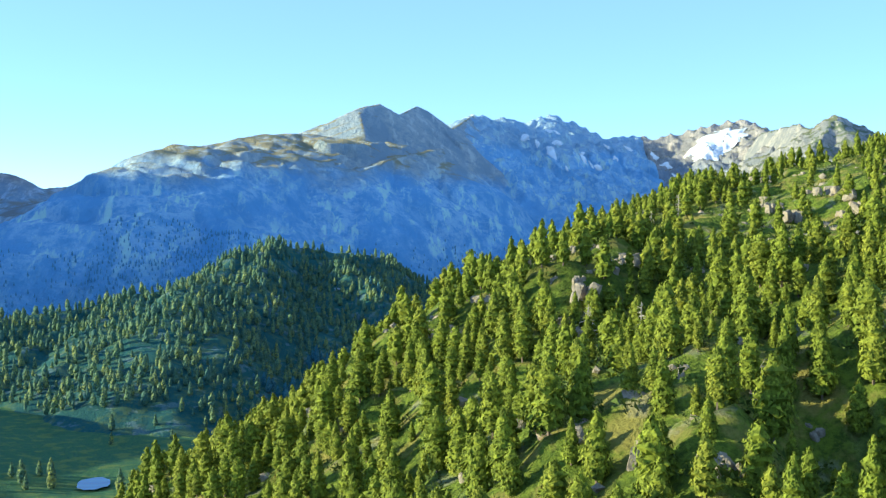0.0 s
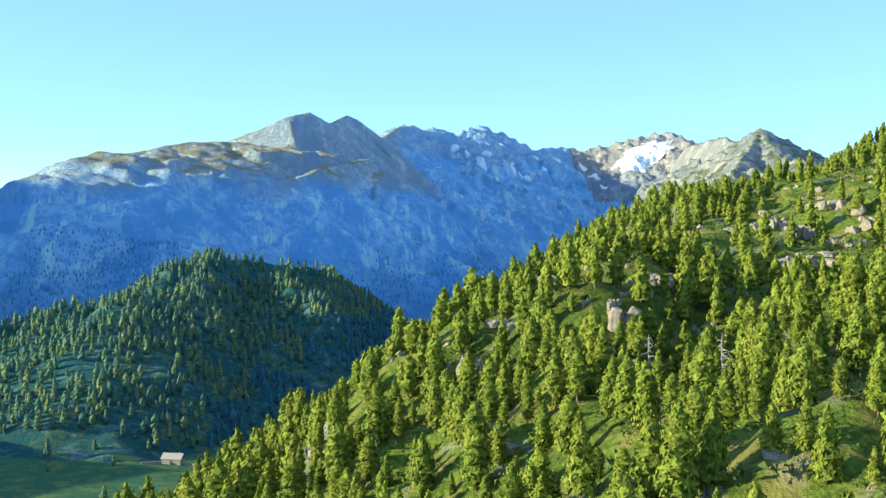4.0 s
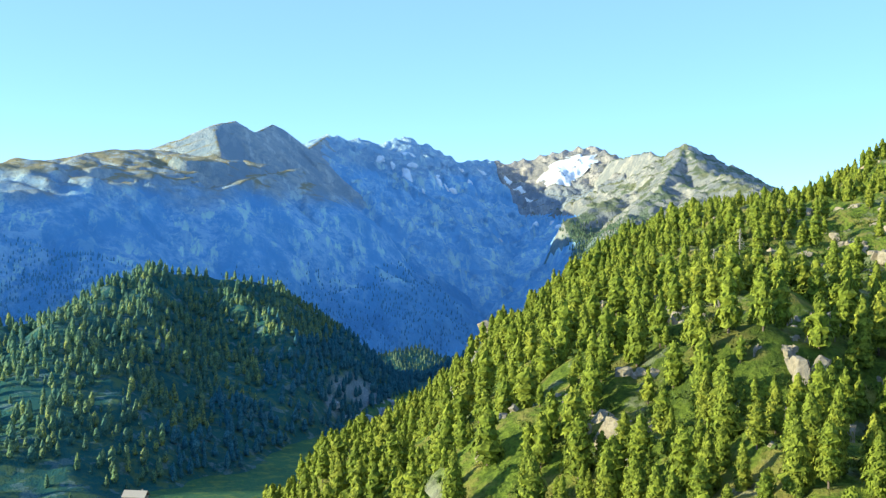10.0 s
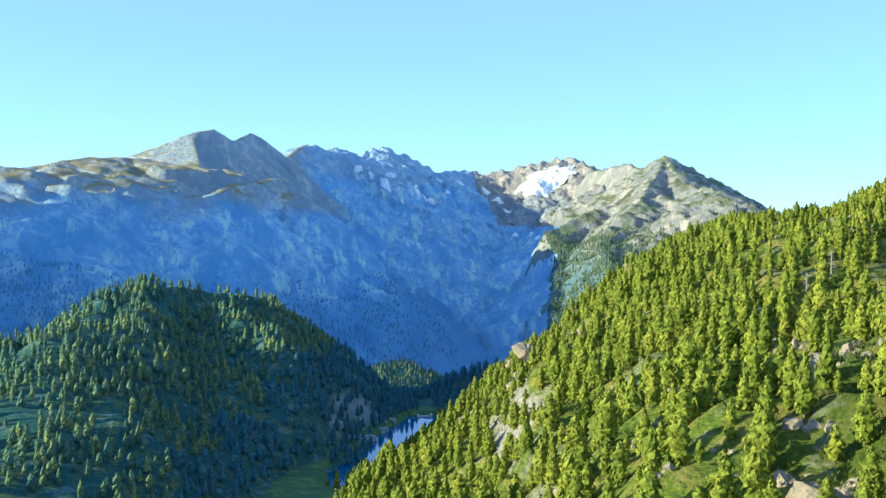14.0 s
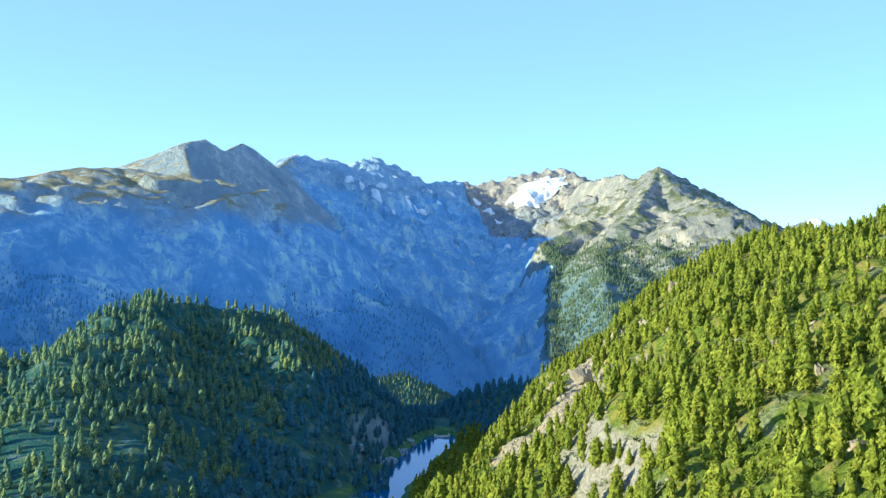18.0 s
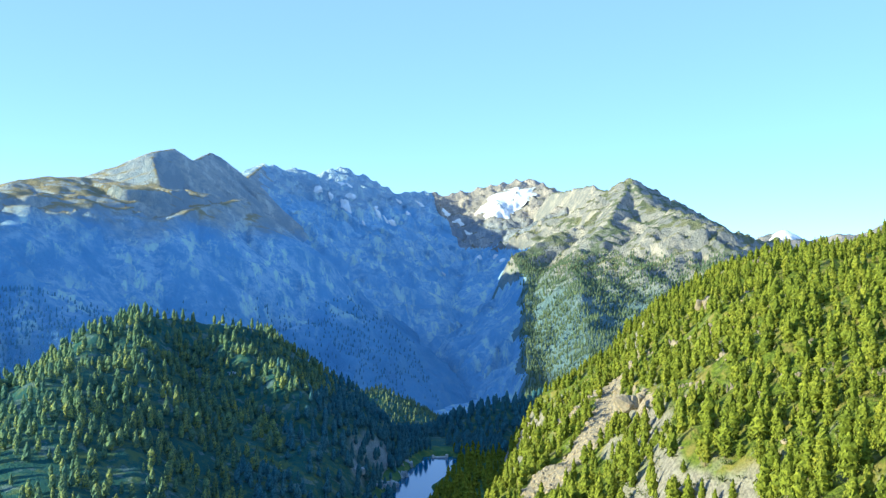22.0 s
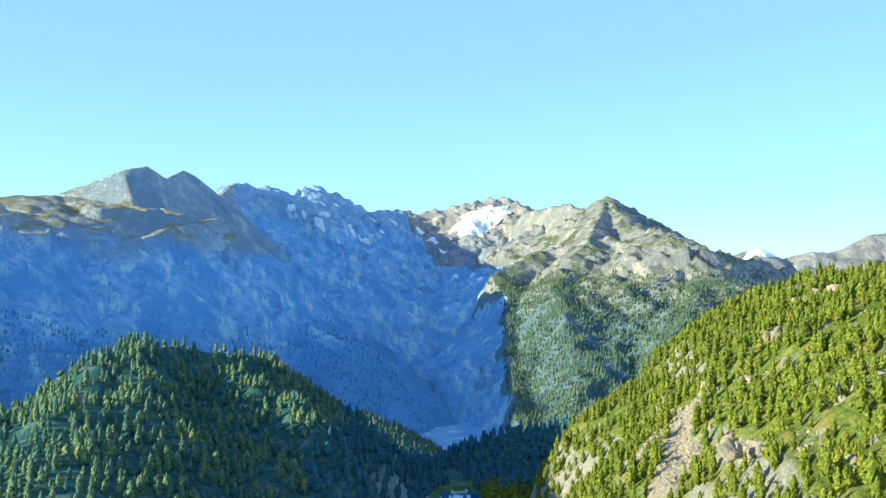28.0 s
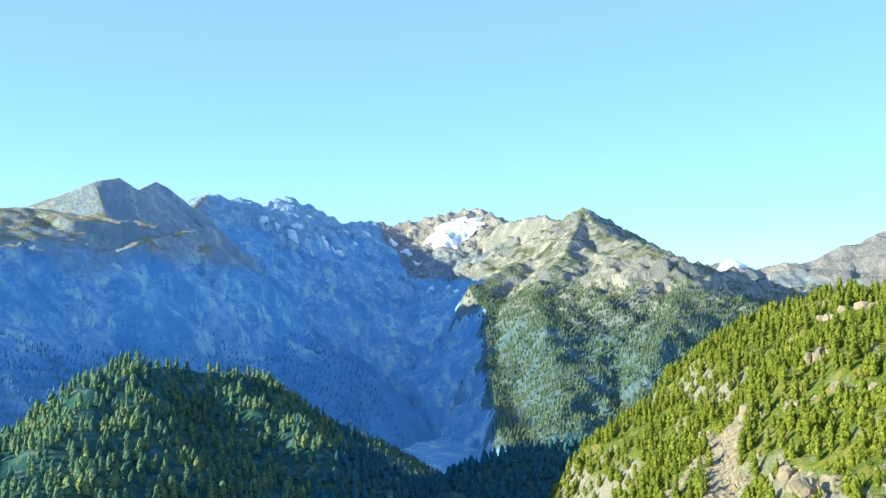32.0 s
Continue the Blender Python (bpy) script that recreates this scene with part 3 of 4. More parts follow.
def crown_arrays(seed, tufts, size, core_rings, core_sides, pointed, spread, core=0.5):
    """A pine crown of unit height: needle tufts gathered in clumps round a lumpy core."""
    r = np.random.default_rng(seed)
    prof_h = [0.08, 0.2, 0.45, 0.75, 0.92, 1.0]
    prof_r = [0.72, 1.0, 0.88, 0.54, 0.26, 0.03] if pointed else [0.5, 0.9, 1.0, 0.8, 0.48, 0.06]

    def radius(h):
        return np.interp(h, prof_h, prof_r) * spread
    lobes = r.random((6, 4))

    def lobe(h, a):
        """Boughs: lumps and gaps in the outline."""
        k = 1.0
        for p, q, w, amp in lobes:
            k = k + 0.075 * (0.4 + amp) * np.sin(a * (1 + int(p * 4)) + q * 6.283 + h * (6 + 22 * w))
        return k
    tiers = 7 + int(r.integers(0, 4))

    def tier(h):
        """Whorls of boughs: each tier juts out below and draws in above."""
        return 0.84 + 0.26 * (1 - (h * tiers) % 1.0)
    h = np.interp(r.random(tufts), np.linspace(0, 1, 7), [0.07, 0.18, 0.30, 0.44, 0.60, 0.78, 1.0])
    a = r.random(tufts) * 2 * math.pi
    rad = radius(h) * lobe(h, a) * tier(h + 0.03 * np.sin(3 * a)) * (0.74 + 0.36 * r.random(tufts) ** 0.7)
    c = np.stack([rad * np.cos(a), rad * np.sin(a), h], -1)
    flat = np.stack([np.cos(a), np.sin(a), np.zeros(tufts)], -1)
    # needle sprays face outward and up, spread across the crown's surface
    face = flat + (0, 0, 0.35) + r.normal(0, 0.2, (tufts, 3))
    face /= np.linalg.norm(face, axis=1)[:, None]
    side = np.cross(face, r.normal(0, 1, (tufts, 3)) * 0.5 + (0, 0, 1.0))
    side /= np.linalg.norm(side, axis=1)[:, None] + 1e-6
    up = np.cross(side, face)
    s = size * (1.15 - 0.5 * h) * (0.7 + 0.6 * r.random(tufts))
    w, rise = side * s[:, None] * 0.55, up * s[:, None] * 0.8
    verts = np.stack([c - rise, c + w + rise, c - w + rise], 1).reshape(-1, 3)
    faces = np.arange(tufts * 3).reshape(-1, 3)
    hs = np.linspace(0.07, 0.96, core_rings)
    ang = np.arange(core_sides) / core_sides * 2 * math.pi
    HH, AA = np.meshgrid(hs, ang, indexing="ij")
    AA = AA + 0.5 * (np.arange(core_rings) % 2)[:, None] * 2 * math.pi / core_sides
    juts = np.where(np.arange(core_rings) % 2 == 0, 1.15, 0.68)[:, None] if core_rings > 6 else 1.0
    RR = radius(HH) * lobe(HH, AA) * juts * (core + 0.22 * r.random(HH.shape))
    HH = HH + r.normal(0, 0.02, HH.shape)
    core = np.stack([RR * np.cos(AA), RR * np.sin(AA), HH], -1).reshape(-1, 3)
    n0 = len(verts)
    cf = []
    for i in range(core_rings - 1):
        for j in range(core_sides):
            p, q = i * core_sides + j, i * core_sides + (j + 1) % core_sides
            cf += [(p, q, q + core_sides), (p, q + core_sides, p + core_sides)]
    return np.concatenate([verts, core]), np.concatenate([faces, np.array(cf) + n0]), np.zeros(tufts + len(cf), dtype=int)


def trunk_arrays(seed, sides=6, rings=4, top=0.85, girth=0.022):
    r = np.random.default_rng(seed)
    hs = np.linspace(-0.08, top, rings)
    lean = np.cumsum(r.normal(0, 0.008, (rings, 2)), axis=0)
    v, f = [], []
    for i, h in enumerate(hs):
        for j in range(sides):
            a = 2 * math.pi * j / sides
            k = girth * (1 - 0.85 * max(0, h) / top)
            v.append((lean[i, 0] + k * math.cos(a), lean[i, 1] + k * math.sin(a), h))
    for i in range(rings - 1):
        for j in range(sides):
            p, q = i * sides + j, i * sides + (j + 1) % sides
            f += [(p, q, q + sides), (p, q + sides, p + sides)]
    return np.array(v), np.array(f), np.ones(len(f), dtype=int)


def gather(protos, places, heights, turns, kinds, widths):
    """One vertex and face list from many turned and scaled copies of a few shapes."""
    V, F, I, base = [], [], [], 0
    for k, (pv, pf, ids) in enumerate(protos):
        sel = np.where(kinds == k)[0]
        if not len(sel):
            continue
        c, s = np.cos(turns[sel])[:, None], np.sin(turns[sel])[:, None]
        h, w = heights[sel][:, None], (heights[sel] * widths[sel])[:, None]
        x = (pv[None, :, 0] * c - pv[None, :, 1] * s) * w + places[sel, 0:1]
        y = (pv[None, :, 0] * s + pv[None, :, 1] * c) * w + places[sel, 1:2]
        z = pv[None, :, 2] * h + places[sel, 2:3]
        V.append(np.stack([x, y, z], -1).reshape(-1, 3))
        F.append((pf[None] + (np.arange(len(sel)) * len(pv))[:, None, None] + base).reshape(-1, 3))
        I.append(np.tile(ids, len(sel)))
        base += len(sel) * len(pv)
    return np.concatenate(V), np.concatenate(F), np.concatenate(I)


def scatter(n, x0, x1, y0, y1, fn, keep, seed, gap):
    """Random places on a slope, thinned by keep(x, y, z) and by a least gap."""
    r = np.random.default_rng(seed)
    x, y = x0 + (x1 - x0) * r.random(n), y0 + (y1 - y0) * r.random(n)
    z = fn(x, y)
    ok = r.random(n) < keep(x, y, z)
    x, y, z = x[ok], y[ok], z[ok]
    cell, out = {}, []
    for i in range(len(x)):
        key = (int(x[i] // gap), int(y[i] // gap))
        near = [j for a in (-1, 0, 1) for b in (-1, 0, 1) for j in cell.get((key[0] + a, key[1] + b), ())]
        if all((x[i] - x[j]) ** 2 + (y[i] - y[j]) ** 2 > gap * gap for j in near):
            cell.setdefault(key, []).append(i)
            out.append(i)
    return np.stack([x[out], y[out], z[out]], -1)


def forest(name, places, heights, protos, trunks, mat, label, seed):
    r = np.random.default_rng(seed)
    n = len(places)
    kinds, turns, widths = r.integers(0, len(protos), n), r.random(n) * 6.283, 0.72 + 0.4 * r.random(n)
    v, f, ids = gather(protos, places, heights, turns, kinds, widths)
    if trunks:
        tv, tf, ti = gather(trunks, places, heights, turns, kinds % len(trunks), np.ones(n))
        v, f, ids = np.concatenate([v, tv]), np.concatenate([f, tf + len(v)]), np.concatenate([ids, ti])
    return tagged(new(name, mesh_from(name, v, f, [mat, M_BARK], False, ids)), label, "forest", kind="stuff")


NEAR_CROWNS = [crown_arrays(100 + k, 5000, 0.021, 17, 12, k % 3 == 0, 0.22 + 0.02 * (k % 3), 0.72) for k in range(6)]
MID_CROWNS = [crown_arrays(200 + k, 480, 0.046, 13, 10, k % 2 == 0, 0.235, 0.74) for k in range(5)]
SLOPE_CROWNS = [crown_arrays(250 + k, 140, 0.072, 9, 8, k % 2 == 0, 0.24, 0.78) for k in range(5)]
KNOLL_CROWNS = [crown_arrays(300 + k, 34, 0.10, 6, 6, k % 3 > 0, 0.23, 0.82) for k in range(5)]
FIELD_CROWNS = [crown_arrays(350 + k, 44, 0.102, 7, 7, k % 2 == 0, 0.235, 0.8) for k in range(5)]
FAR_CROWNS = [crown_arrays(400 + k, 4, 0.2, 4, 5, True, 0.22, 0.85) for k in range(4)]
NEAR_TRUNKS = [trunk_arrays(500 + k) for k in range(6)]
MID_TRUNKS = [trunk_arrays(520 + k, 4, 3) for k in range(5)]


def in_scree(x, y):
    """A tongue of loose stones, narrow above and wide below, down the west flank; under 1 inside it."""
    wide = np.interp(y, [545, 575, 605, 640, 685], [9, 7, 5.5, 4, 2.5])
    tongue = line_distance(x, y, [(112, 682), (94, 645), (74, 602), (57, 574), (41, 557), (22, 545)]) / wide
    tongue = np.minimum(tongue, line_distance(x, y, [(84, 622), (66, 608), (48, 596)]) / 4)
    return tongue + 0.5 * fbm(x, y, 18, 3, 731)


ROCKS_NEAR = [(21, 115, 4, 4), (4, 132, 3.5, 3), (39, 147, 3.5, 2.5), (42, 210, 2.5, 3), (73, 193, 5, 3), (85, 240, 6, 4), (86, 221, 5, 3), (36, 225, 4, 3), (60, 196, 6, 3), (-10, 229, 3, 2),
              (2, 221, 3, 2), (15, 121, 3, 2), (27, 127, 3, 2), (26, 104, 3, 3.5), (40, 122, 3, 3), (39, 108, 3, 3), (25, 212, 2.5, 3), (28, 217, 2, 3), (22, 192, 3, 4), (30, 179, 4, 2), (35, 168, 6, 2.5), (93, 323, 5, 4)]
ROCKS_MIDDLE = [(-2, 257, 3.5, 7), (4, 218, 7, 6), (8, 214, 5, 5), (24, 235, 4, 5), (28, 216, 4, 4), (25, 210, 5, 4), (22, 193, 5, 3), (32, 223, 4, 3), (52, 252, 5, 4), (111, 388, 8, 6), (94, 322, 7, 4),
                (42, 214, 3, 4), (-1, 229, 4, 4), (24, 242, 6, 8), (29, 265, 4, 6), (62, 367, 6, 5), (11, 225, 5, 4), (-2, 223, 3, 5), (154, 472, 9, 8), (27, 233, 6, 5), (-23, 302, 3, 6), (34, 226, 4, 4)]
ROCKS_FAR = [(121, 605, 11, 8), (82, 493, 9, 6), (128, 623, 9, 9), (48, 470, 8, 6), (47, 370, 5, 6), (31, 324, 4, 6), (54, 361, 6, 4), (116, 471, 8, 5), (57, 517, 10, 6), (58, 470, 5, 9), (194, 659, 12, 5), (35, 430, 6, 5),
             (105, 559, 9, 7), (92, 615, 9, 8), (62, 538, 12, 8), (200, 693, 14, 5), (104, 676, 8, 7), (139, 605, 6, 6), (93, 588, 6, 8), (115, 689, 7, 6), (210, 700, 8, 5), (230, 735, 9, 5), (215, 745, 7, 4)]
ROCKS_RIDGE = [(21, 198, 2.9, 3.9), (40, 205, 6.4, 2.7), (3, 205, 3, 4), (7, 199, 1.9, 2.9), (2, 215, 4.2, 3.2), (80, 267, 8.8, 3.7), (28, 240, 2.4, 1.8), (32, 231, 2.4, 1.8), (52, 192, 2, 4), (-3, 253, 3.3, 5.5), (21, 212, 1.1, 2.3), (29, 251, 4.8, 7), (35, 132, 2.2, 2.2), (115, 299, 3.3, 5.9), (103, 272, 5.4, 2), (82, 270, 9.8, 2.3), (46, 232, 1.6, 1.9), (5, 128, 1.4, 1.8), (-17, 193, 2.1, 2.5)]
ROCKS_GULLY = []
ROCKS_SHOULDER = [(70, 252, 4, 3), (76, 262, 5, 3), (84, 258, 6, 3.5), (90, 275, 7, 4), (98, 290, 6, 4), (104, 300, 8, 5), (96, 312, 6, 4), (88, 300, 5, 3), (112, 322, 8, 5), (118, 345, 9, 6), (108, 352, 6, 4), (100, 338, 6, 4), (124, 372, 9, 6), (116, 362, 6, 4), (92, 285, 4, 3), (82, 276, 4, 2.5), (106, 286, 6, 3), (114, 306, 7, 4)]
ROCKS_CRAG = [(81, 314, 4.3, 3.4), (111, 329, 5.6, 2.8), (107, 382, 7.1, 6.1), (52, 347, 2.6, 3.4), (63, 429, 3, 4.4), (103, 569, 8.5, 6.6), (69, 481, 8, 6.3), (46, 491, 12.7, 5.9), (44, 466, 5.9, 5.9), (212, 708, 14.7, 5.1), (197, 713, 9.1, 4.4), (47, 406, 2.5, 4.2), (42, 432, 2.2, 6.3), (149, 547, 5.4, 5.4), (75, 509, 6.9, 6.4), (88, 599, 3.1, 7.9), (71, 575, 3.9, 9.8), (59, 528, 12.1, 9.2), (69, 558, 7.1, 9.5), (48, 465, 4.1, 7.4), (210, 696, 13.9, 4.8), (47, 476, 2.7, 5.7), (108, 306, 5.2, 4.1)]


def off_rocks(x, y):
    """Keeps trees off the outcrops and off their camera side, so that the rocks stay in view."""
    free = np.ones(np.shape(x))
    for rx, ry, w, h in ROCKS_NEAR + ROCKS_MIDDLE + ROCKS_RIDGE + ROCKS_GULLY + ROCKS_SHOULDER + ROCKS_CRAG + ROCKS_FAR:
        free = free * (np.hypot((x - rx + 0.02 * ry * 0.25) / 0.9, (y - ry + 2.0) / 1.5) > 0.45 * w + 1.0)
    return free


def hill_trees(x, y, z):
    u = hill_across(x, y)
    cover = 0.5 + 1.5 * fbm(x, y, 34, 3, 201) + 0.3 * smooth(330, 420, y)
    cover = cover + 0.35 * smooth(60, 10, u)
    cover = np.where((u > 70) & (y > 480), cover - 0.6, cover) - 0.1 * smooth(10, 40, u) * smooth(250, 300, y)
    cover = cover + 0.5 * smooth(320, 220, y) + 0.6 * np.exp(-((x + 24) / 16) ** 2 - ((y - 226) / 26) ** 2)
    cover = cover - 0.7 * smooth(52, 72, u) * smooth(215, 245, y) * smooth(470, 400, y)
    shore = (hill_z(x, y) > valley_z(x, y) - 1) | ((line_distance(x, y, LAKE_LINE) > 17) & (x > np.interp(y, [640, 660, 900], [-30, -16, 60])) & (y > 640) & (y < 920))
    return np.clip(cover, 0.06, 1) * shore * off_rocks(x, y) * (in_scree(x, y) > 1) * (x < 0.5 * y + 30)


spots = scatter(60000, -150, 400, 40, 900, lambda x, y: np.maximum(hill_z(x, y), valley_z(x, y)), hill_trees, 301, 3.2)
near_rank = np.argsort(np.hypot(spots[:, 0] + 45, spots[:, 1] - 60))
near_spots = spots[near_rank[:300]]
r_tree = np.random.default_rng(303)
near_meshes = []
for k in range(6):
    cv, cf, ci = NEAR_CROWNS[k]
    tv, tf, ti = NEAR_TRUNKS[k]
    near_meshes.append((mesh_from("crown", cv, cf, [M_PINE], False, ci), mesh_from("trunk", tv, tf, [M_BARK])))
for x, y, z in near_spots:
    k = int(r_tree.integers(0, 6))
    tree = tagged(new("pine_tree"), "yellow-green stone pine with ragged crown on the hillside", "tree", "pines on the near hillside")
    h = 7.4 * (0.5 + 0.75 * r_tree.random())
    wide = h * (0.72 + 0.35 * r_tree.random())
    tree.matrix_world = Matrix.LocRotScale((x, y, z - 0.2), Euler((r_tree.normal(0, 0.03), r_tree.normal(0, 0.03), r_tree.random() * 6.283)), (wide, wide, h))
    for nm, me in zip(("crown", "trunk"), near_meshes[k]):
        new(nm, me).parent = tree
mid_far = near_rank[300:]
for nm, sel, crowns, sd in (("hillside_forest", mid_far[:750], MID_CROWNS, 307), ("middle_hillside_forest", mid_far[750:2100], SLOPE_CROWNS, 308), ("upper_hillside_forest", mid_far[2100:], FIELD_CROWNS, 309)):
    forest(nm, spots[sel], 7.6 * (0.42 + 0.8 * np.random.default_rng(sd).random(len(sel))), crowns, [] if crowns is FIELD_CROWNS else MID_TRUNKS, M_PINE, "open stand of yellow-green pines on the hillside", sd)


def knoll_trees(x, y, z):
    cover = 0.95 + 2.0 * fbm(x, y, 36, 3, 211)
    meadow = np.exp(-((x + 35) / 40) ** 2 - ((y - 770) / 60) ** 2)
    right = smooth(-40, 0, x)
    shore = (x > -60) & (y > 735) & (line_distance(x, y, LAKE_LINE) > 15) & (x < np.interp(y, [700, 900], [-10, 60]))
    rib = np.exp(-((x + 62 + 0.35 * (y - 860)) / 22) ** 2 - ((y - 858) / 62) ** 2)
    return np.clip(cover + 0.8 * right - 1.3 * meadow + 2.6 * rib, 0.03, 1) * ((knoll_z(x, y) > valley_z(x, y) + 1) | shore)


k_spots = scatter(40000, -420, 90, 560, 1120, lambda x, y: np.maximum(knoll_z(x, y), valley_z(x, y)), knoll_trees, 311, 4.7)
# trees on the shaded flank take the needle colour that holds the shade
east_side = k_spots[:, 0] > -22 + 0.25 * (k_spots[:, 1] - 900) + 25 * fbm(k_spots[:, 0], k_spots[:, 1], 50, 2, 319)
for nm, at, mat, text in (("knoll_forest", k_spots[~east_side], M_SPRUCE, "spruce and pine wood covering the knoll"), ("lakeside_forest", k_spots[east_side], M_SHADED_WOOD, "dense spruce wood above the lake shore, shade in its colour")):
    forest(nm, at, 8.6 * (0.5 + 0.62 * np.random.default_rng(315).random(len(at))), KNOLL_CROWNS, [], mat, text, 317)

spruce_meshes = []
for k in range(3):
    cv, cf, ci = crown_arrays(270 + k, 420, 0.05, 9, 8, True, 0.21, 0.76)
    tv, tf, ti = MID_TRUNKS[k]
    spruce_meshes.append((mesh_from("crown", cv, cf, [M_SPRUCE]), mesh_from("trunk", tv, tf, [M_BARK])))
r_spruce = np.random.default_rng(329)
MEADOW_TREES = [(-176, 428), (-181, 437), (-170, 440), (-188, 445), (-179, 451), (-168, 433), (-192, 432), (-186, 422), (-173, 447), (-198, 440), (-116, 458), (-119, 441), (-125, 432), (-108, 470), (-152, 512), (-128, 528), (-141, 548), (-118, 556), (-160, 540), (-170, 560)]
for x, y in [(x + 16, y) for x, y in MEADOW_TREES[:10]] + MEADOW_TREES[10:]:
    ground_z = float(np.maximum(valley_z(np.array([float(x)]), np.array([float(y)])), knoll_z(np.array([float(x)]), np.array([float(y)])))[0])
    tree = tagged(new("spruce_tree"), "dark slender spruce standing at the edge of the meadow", "tree", "spruces round the meadow")
    h = 8.5 * (0.6 + 0.6 * r_spruce.random())
    tree.matrix_world = Matrix.LocRotScale((x, y, ground_z - 0.2), Euler((0, 0, r_spruce.random() * 6.283)), (0.95 * h, 0.95 * h, h))
    for nm, me in zip(("crown", "trunk"), spruce_meshes[int(r_spruce.integers(0, 3))]):
        new(nm, me).parent = tree

def hump_trees(x, y, z):
    meadow = (x < 71 + 0.1 * (y - 900) + 6 * fbm(x, y, 18, 2, 323)) & (y < 965)
    return 0.95 * ~meadow * (line_distance(x, y, LAKE_LINE) > 15) * (hill_z(x, y) < z + 1)


d_spots = scatter(7500, 60, 370, 880, 1150, lambda x, y: np.maximum(dark_hump_z(x, y), valley_z(x, y)), hump_trees, 321, 4.6)
forest("hump_forest", d_spots, 9.0 * (0.6 + 0.6 * np.random.default_rng(325).random(len(d_spots))), KNOLL_CROWNS, [], M_SHADED_WOOD, "spruce wood on the shaded rise, shade in its colour", 327)
l_spots = scatter(9000, -40, 420, 1680, 2080, lit_hump_z, lambda x, y, z: 0.9 * (z > valley_z(x, y) - 3), 331, 5.2)
forest("rise_forest", l_spots, 8.5 * (0.6 + 0.6 * np.random.default_rng(335).random(len(l_spots))), FAR_CROWNS, [], M_WOOD, "sunlit spruce wood on the rise beyond the lake", 337)


# woods on the lower flanks of the great mountains, a few pixels a tree
def flank_wood(name, fn, n, x0, x1, y0, y1, top, seed, label, mat, east=False):
    def keep(x, y, z):
        return np.clip((top - z) / 60, 0, 1) * np.clip((0.95 if east else 0.7) + 1.2 * fbm(x, y, 120, 3, seed + 1), 0, 1) * (z > valley_z(x, y) - 2) * np.clip(-west_foot(x, y) / 30 + 0.4 if east else 1.0, 0, 1)
    at = scatter(n, x0, x1, y0, y1, fn, keep, seed, 5.0 if east else 6.0)
    forest(name, at, (9.6 if east else 7.0) * (0.6 + 0.6 * np.random.default_rng(seed).random(len(at))), FAR_CROWNS, [], mat, label, seed + 2)


flank_wood("east_flank_forest", right_z, 115000, 380, 1300, 1700, 3000, 165, 341, "spruce wood climbing the lower flank of the sunlit mountain", M_WOOD, True)
flank_wood("west_flank_forest", left_z, 26000, -900, 330, 1500, 2750, 60, 351, "sparse spruce wood on the shaded foot of the massif", M_HAZY_WOOD)
flank_wood("foot_forest", left_z, 9000, -560, -150, 1640, 1930, 110, 361, "spruce wood on a spur of the massif", M_HAZY_WOOD)


# ---------------------------------------------------------------- rocks, scree and snow


def rock_bm(seed, rough=0.12, fine=3):
    """A jointed granite block of unit size: a ball cut by steep joint planes and a tilted top."""
    r = np.random.default_rng(seed)
    bm = bmesh.new()
    bmesh.ops.create_icosphere(bm, subdivisions=fine, radius=1.3)
    first = r.random() * 6.283
    planes = []
    for k in range(7):
        a = first + k * 0.8976 + r.normal(0, 0.3)
        planes.append((Vector((math.cos(a), math.sin(a), r.normal(0.1, 0.16))).normalized(), 0.36 + 0.34 * r.random()))
    planes.append((Vector((r.normal(0, 0.3), r.normal(0, 0.3), 1)).normalized(), 0.55 + 0.2 * r.random()))
    for _ in range(3):
        planes.append((Vector((r.normal(0, 1), r.normal(0, 1), 0.9)).normalized(), 0.62 + 0.2 * r.random()))
    for v in bm.verts:
        p = v.co.copy()
        for n, d in planes:
            k = p.dot(n)
            if k > d:
                p -= n * (k - d) * 0.97
        p *= 1 + rough * noise.fractal(p * 2.6 + Vector((seed, 0, 0)), 1.0, 2.0, 4)
        v.co = p
    return bm


rock_meshes = []
for k in range(8):
    bm = rock_bm(600 + k, fine=3 if k < 4 else 2)
    me = bpy.data.meshes.new("rock")
    bm.to_mesh(me)
    bm.free()
    me.materials.append(M_ROCK)
    rock_meshes.append(me)


# the same blocks again in the shade-grey colour
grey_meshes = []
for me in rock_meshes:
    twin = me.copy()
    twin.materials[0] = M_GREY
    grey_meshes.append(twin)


def place_rocks(rows, surface, seed, label, group, meshes=rock_meshes):
    """Rows of x, y, width and height; each block is sunk into the slope."""
    r = np.random.default_rng(seed)
    for x, y, w, h in rows:
        z = float(surface(np.array([x], float), np.array([y], float))[0])
        base = tagged(new("rock_outcrop"), label, "rock", group)
        base.matrix_world = pose(x, y, z, 0, 0, r.random() * 360)
        for k in range(7 + int(w / 2)):
            big = (0.85 if w < 6 else 0.6) if k == 0 else 0.38 + 0.4 * r.random()
            at = (0, 0, -0.4 * h) if k == 0 else (r.normal(0, 0.4) * w, r.normal(0, 0.4) * w, -0.2 * h - 0.15 * h * r.random())
            piece = new("block", meshes[int(r.integers(0, 4)) + (0 if k == 0 else 4)])
            piece.parent = base
            piece.matrix_basis = Matrix.LocRotScale(at, Euler((r.normal(0, 0.2), r.normal(0, 0.2), r.random() * 6.283)), (w * 0.6 * big, w * (0.4 + 0.25 * r.random()) * big, h * 0.75 * big))


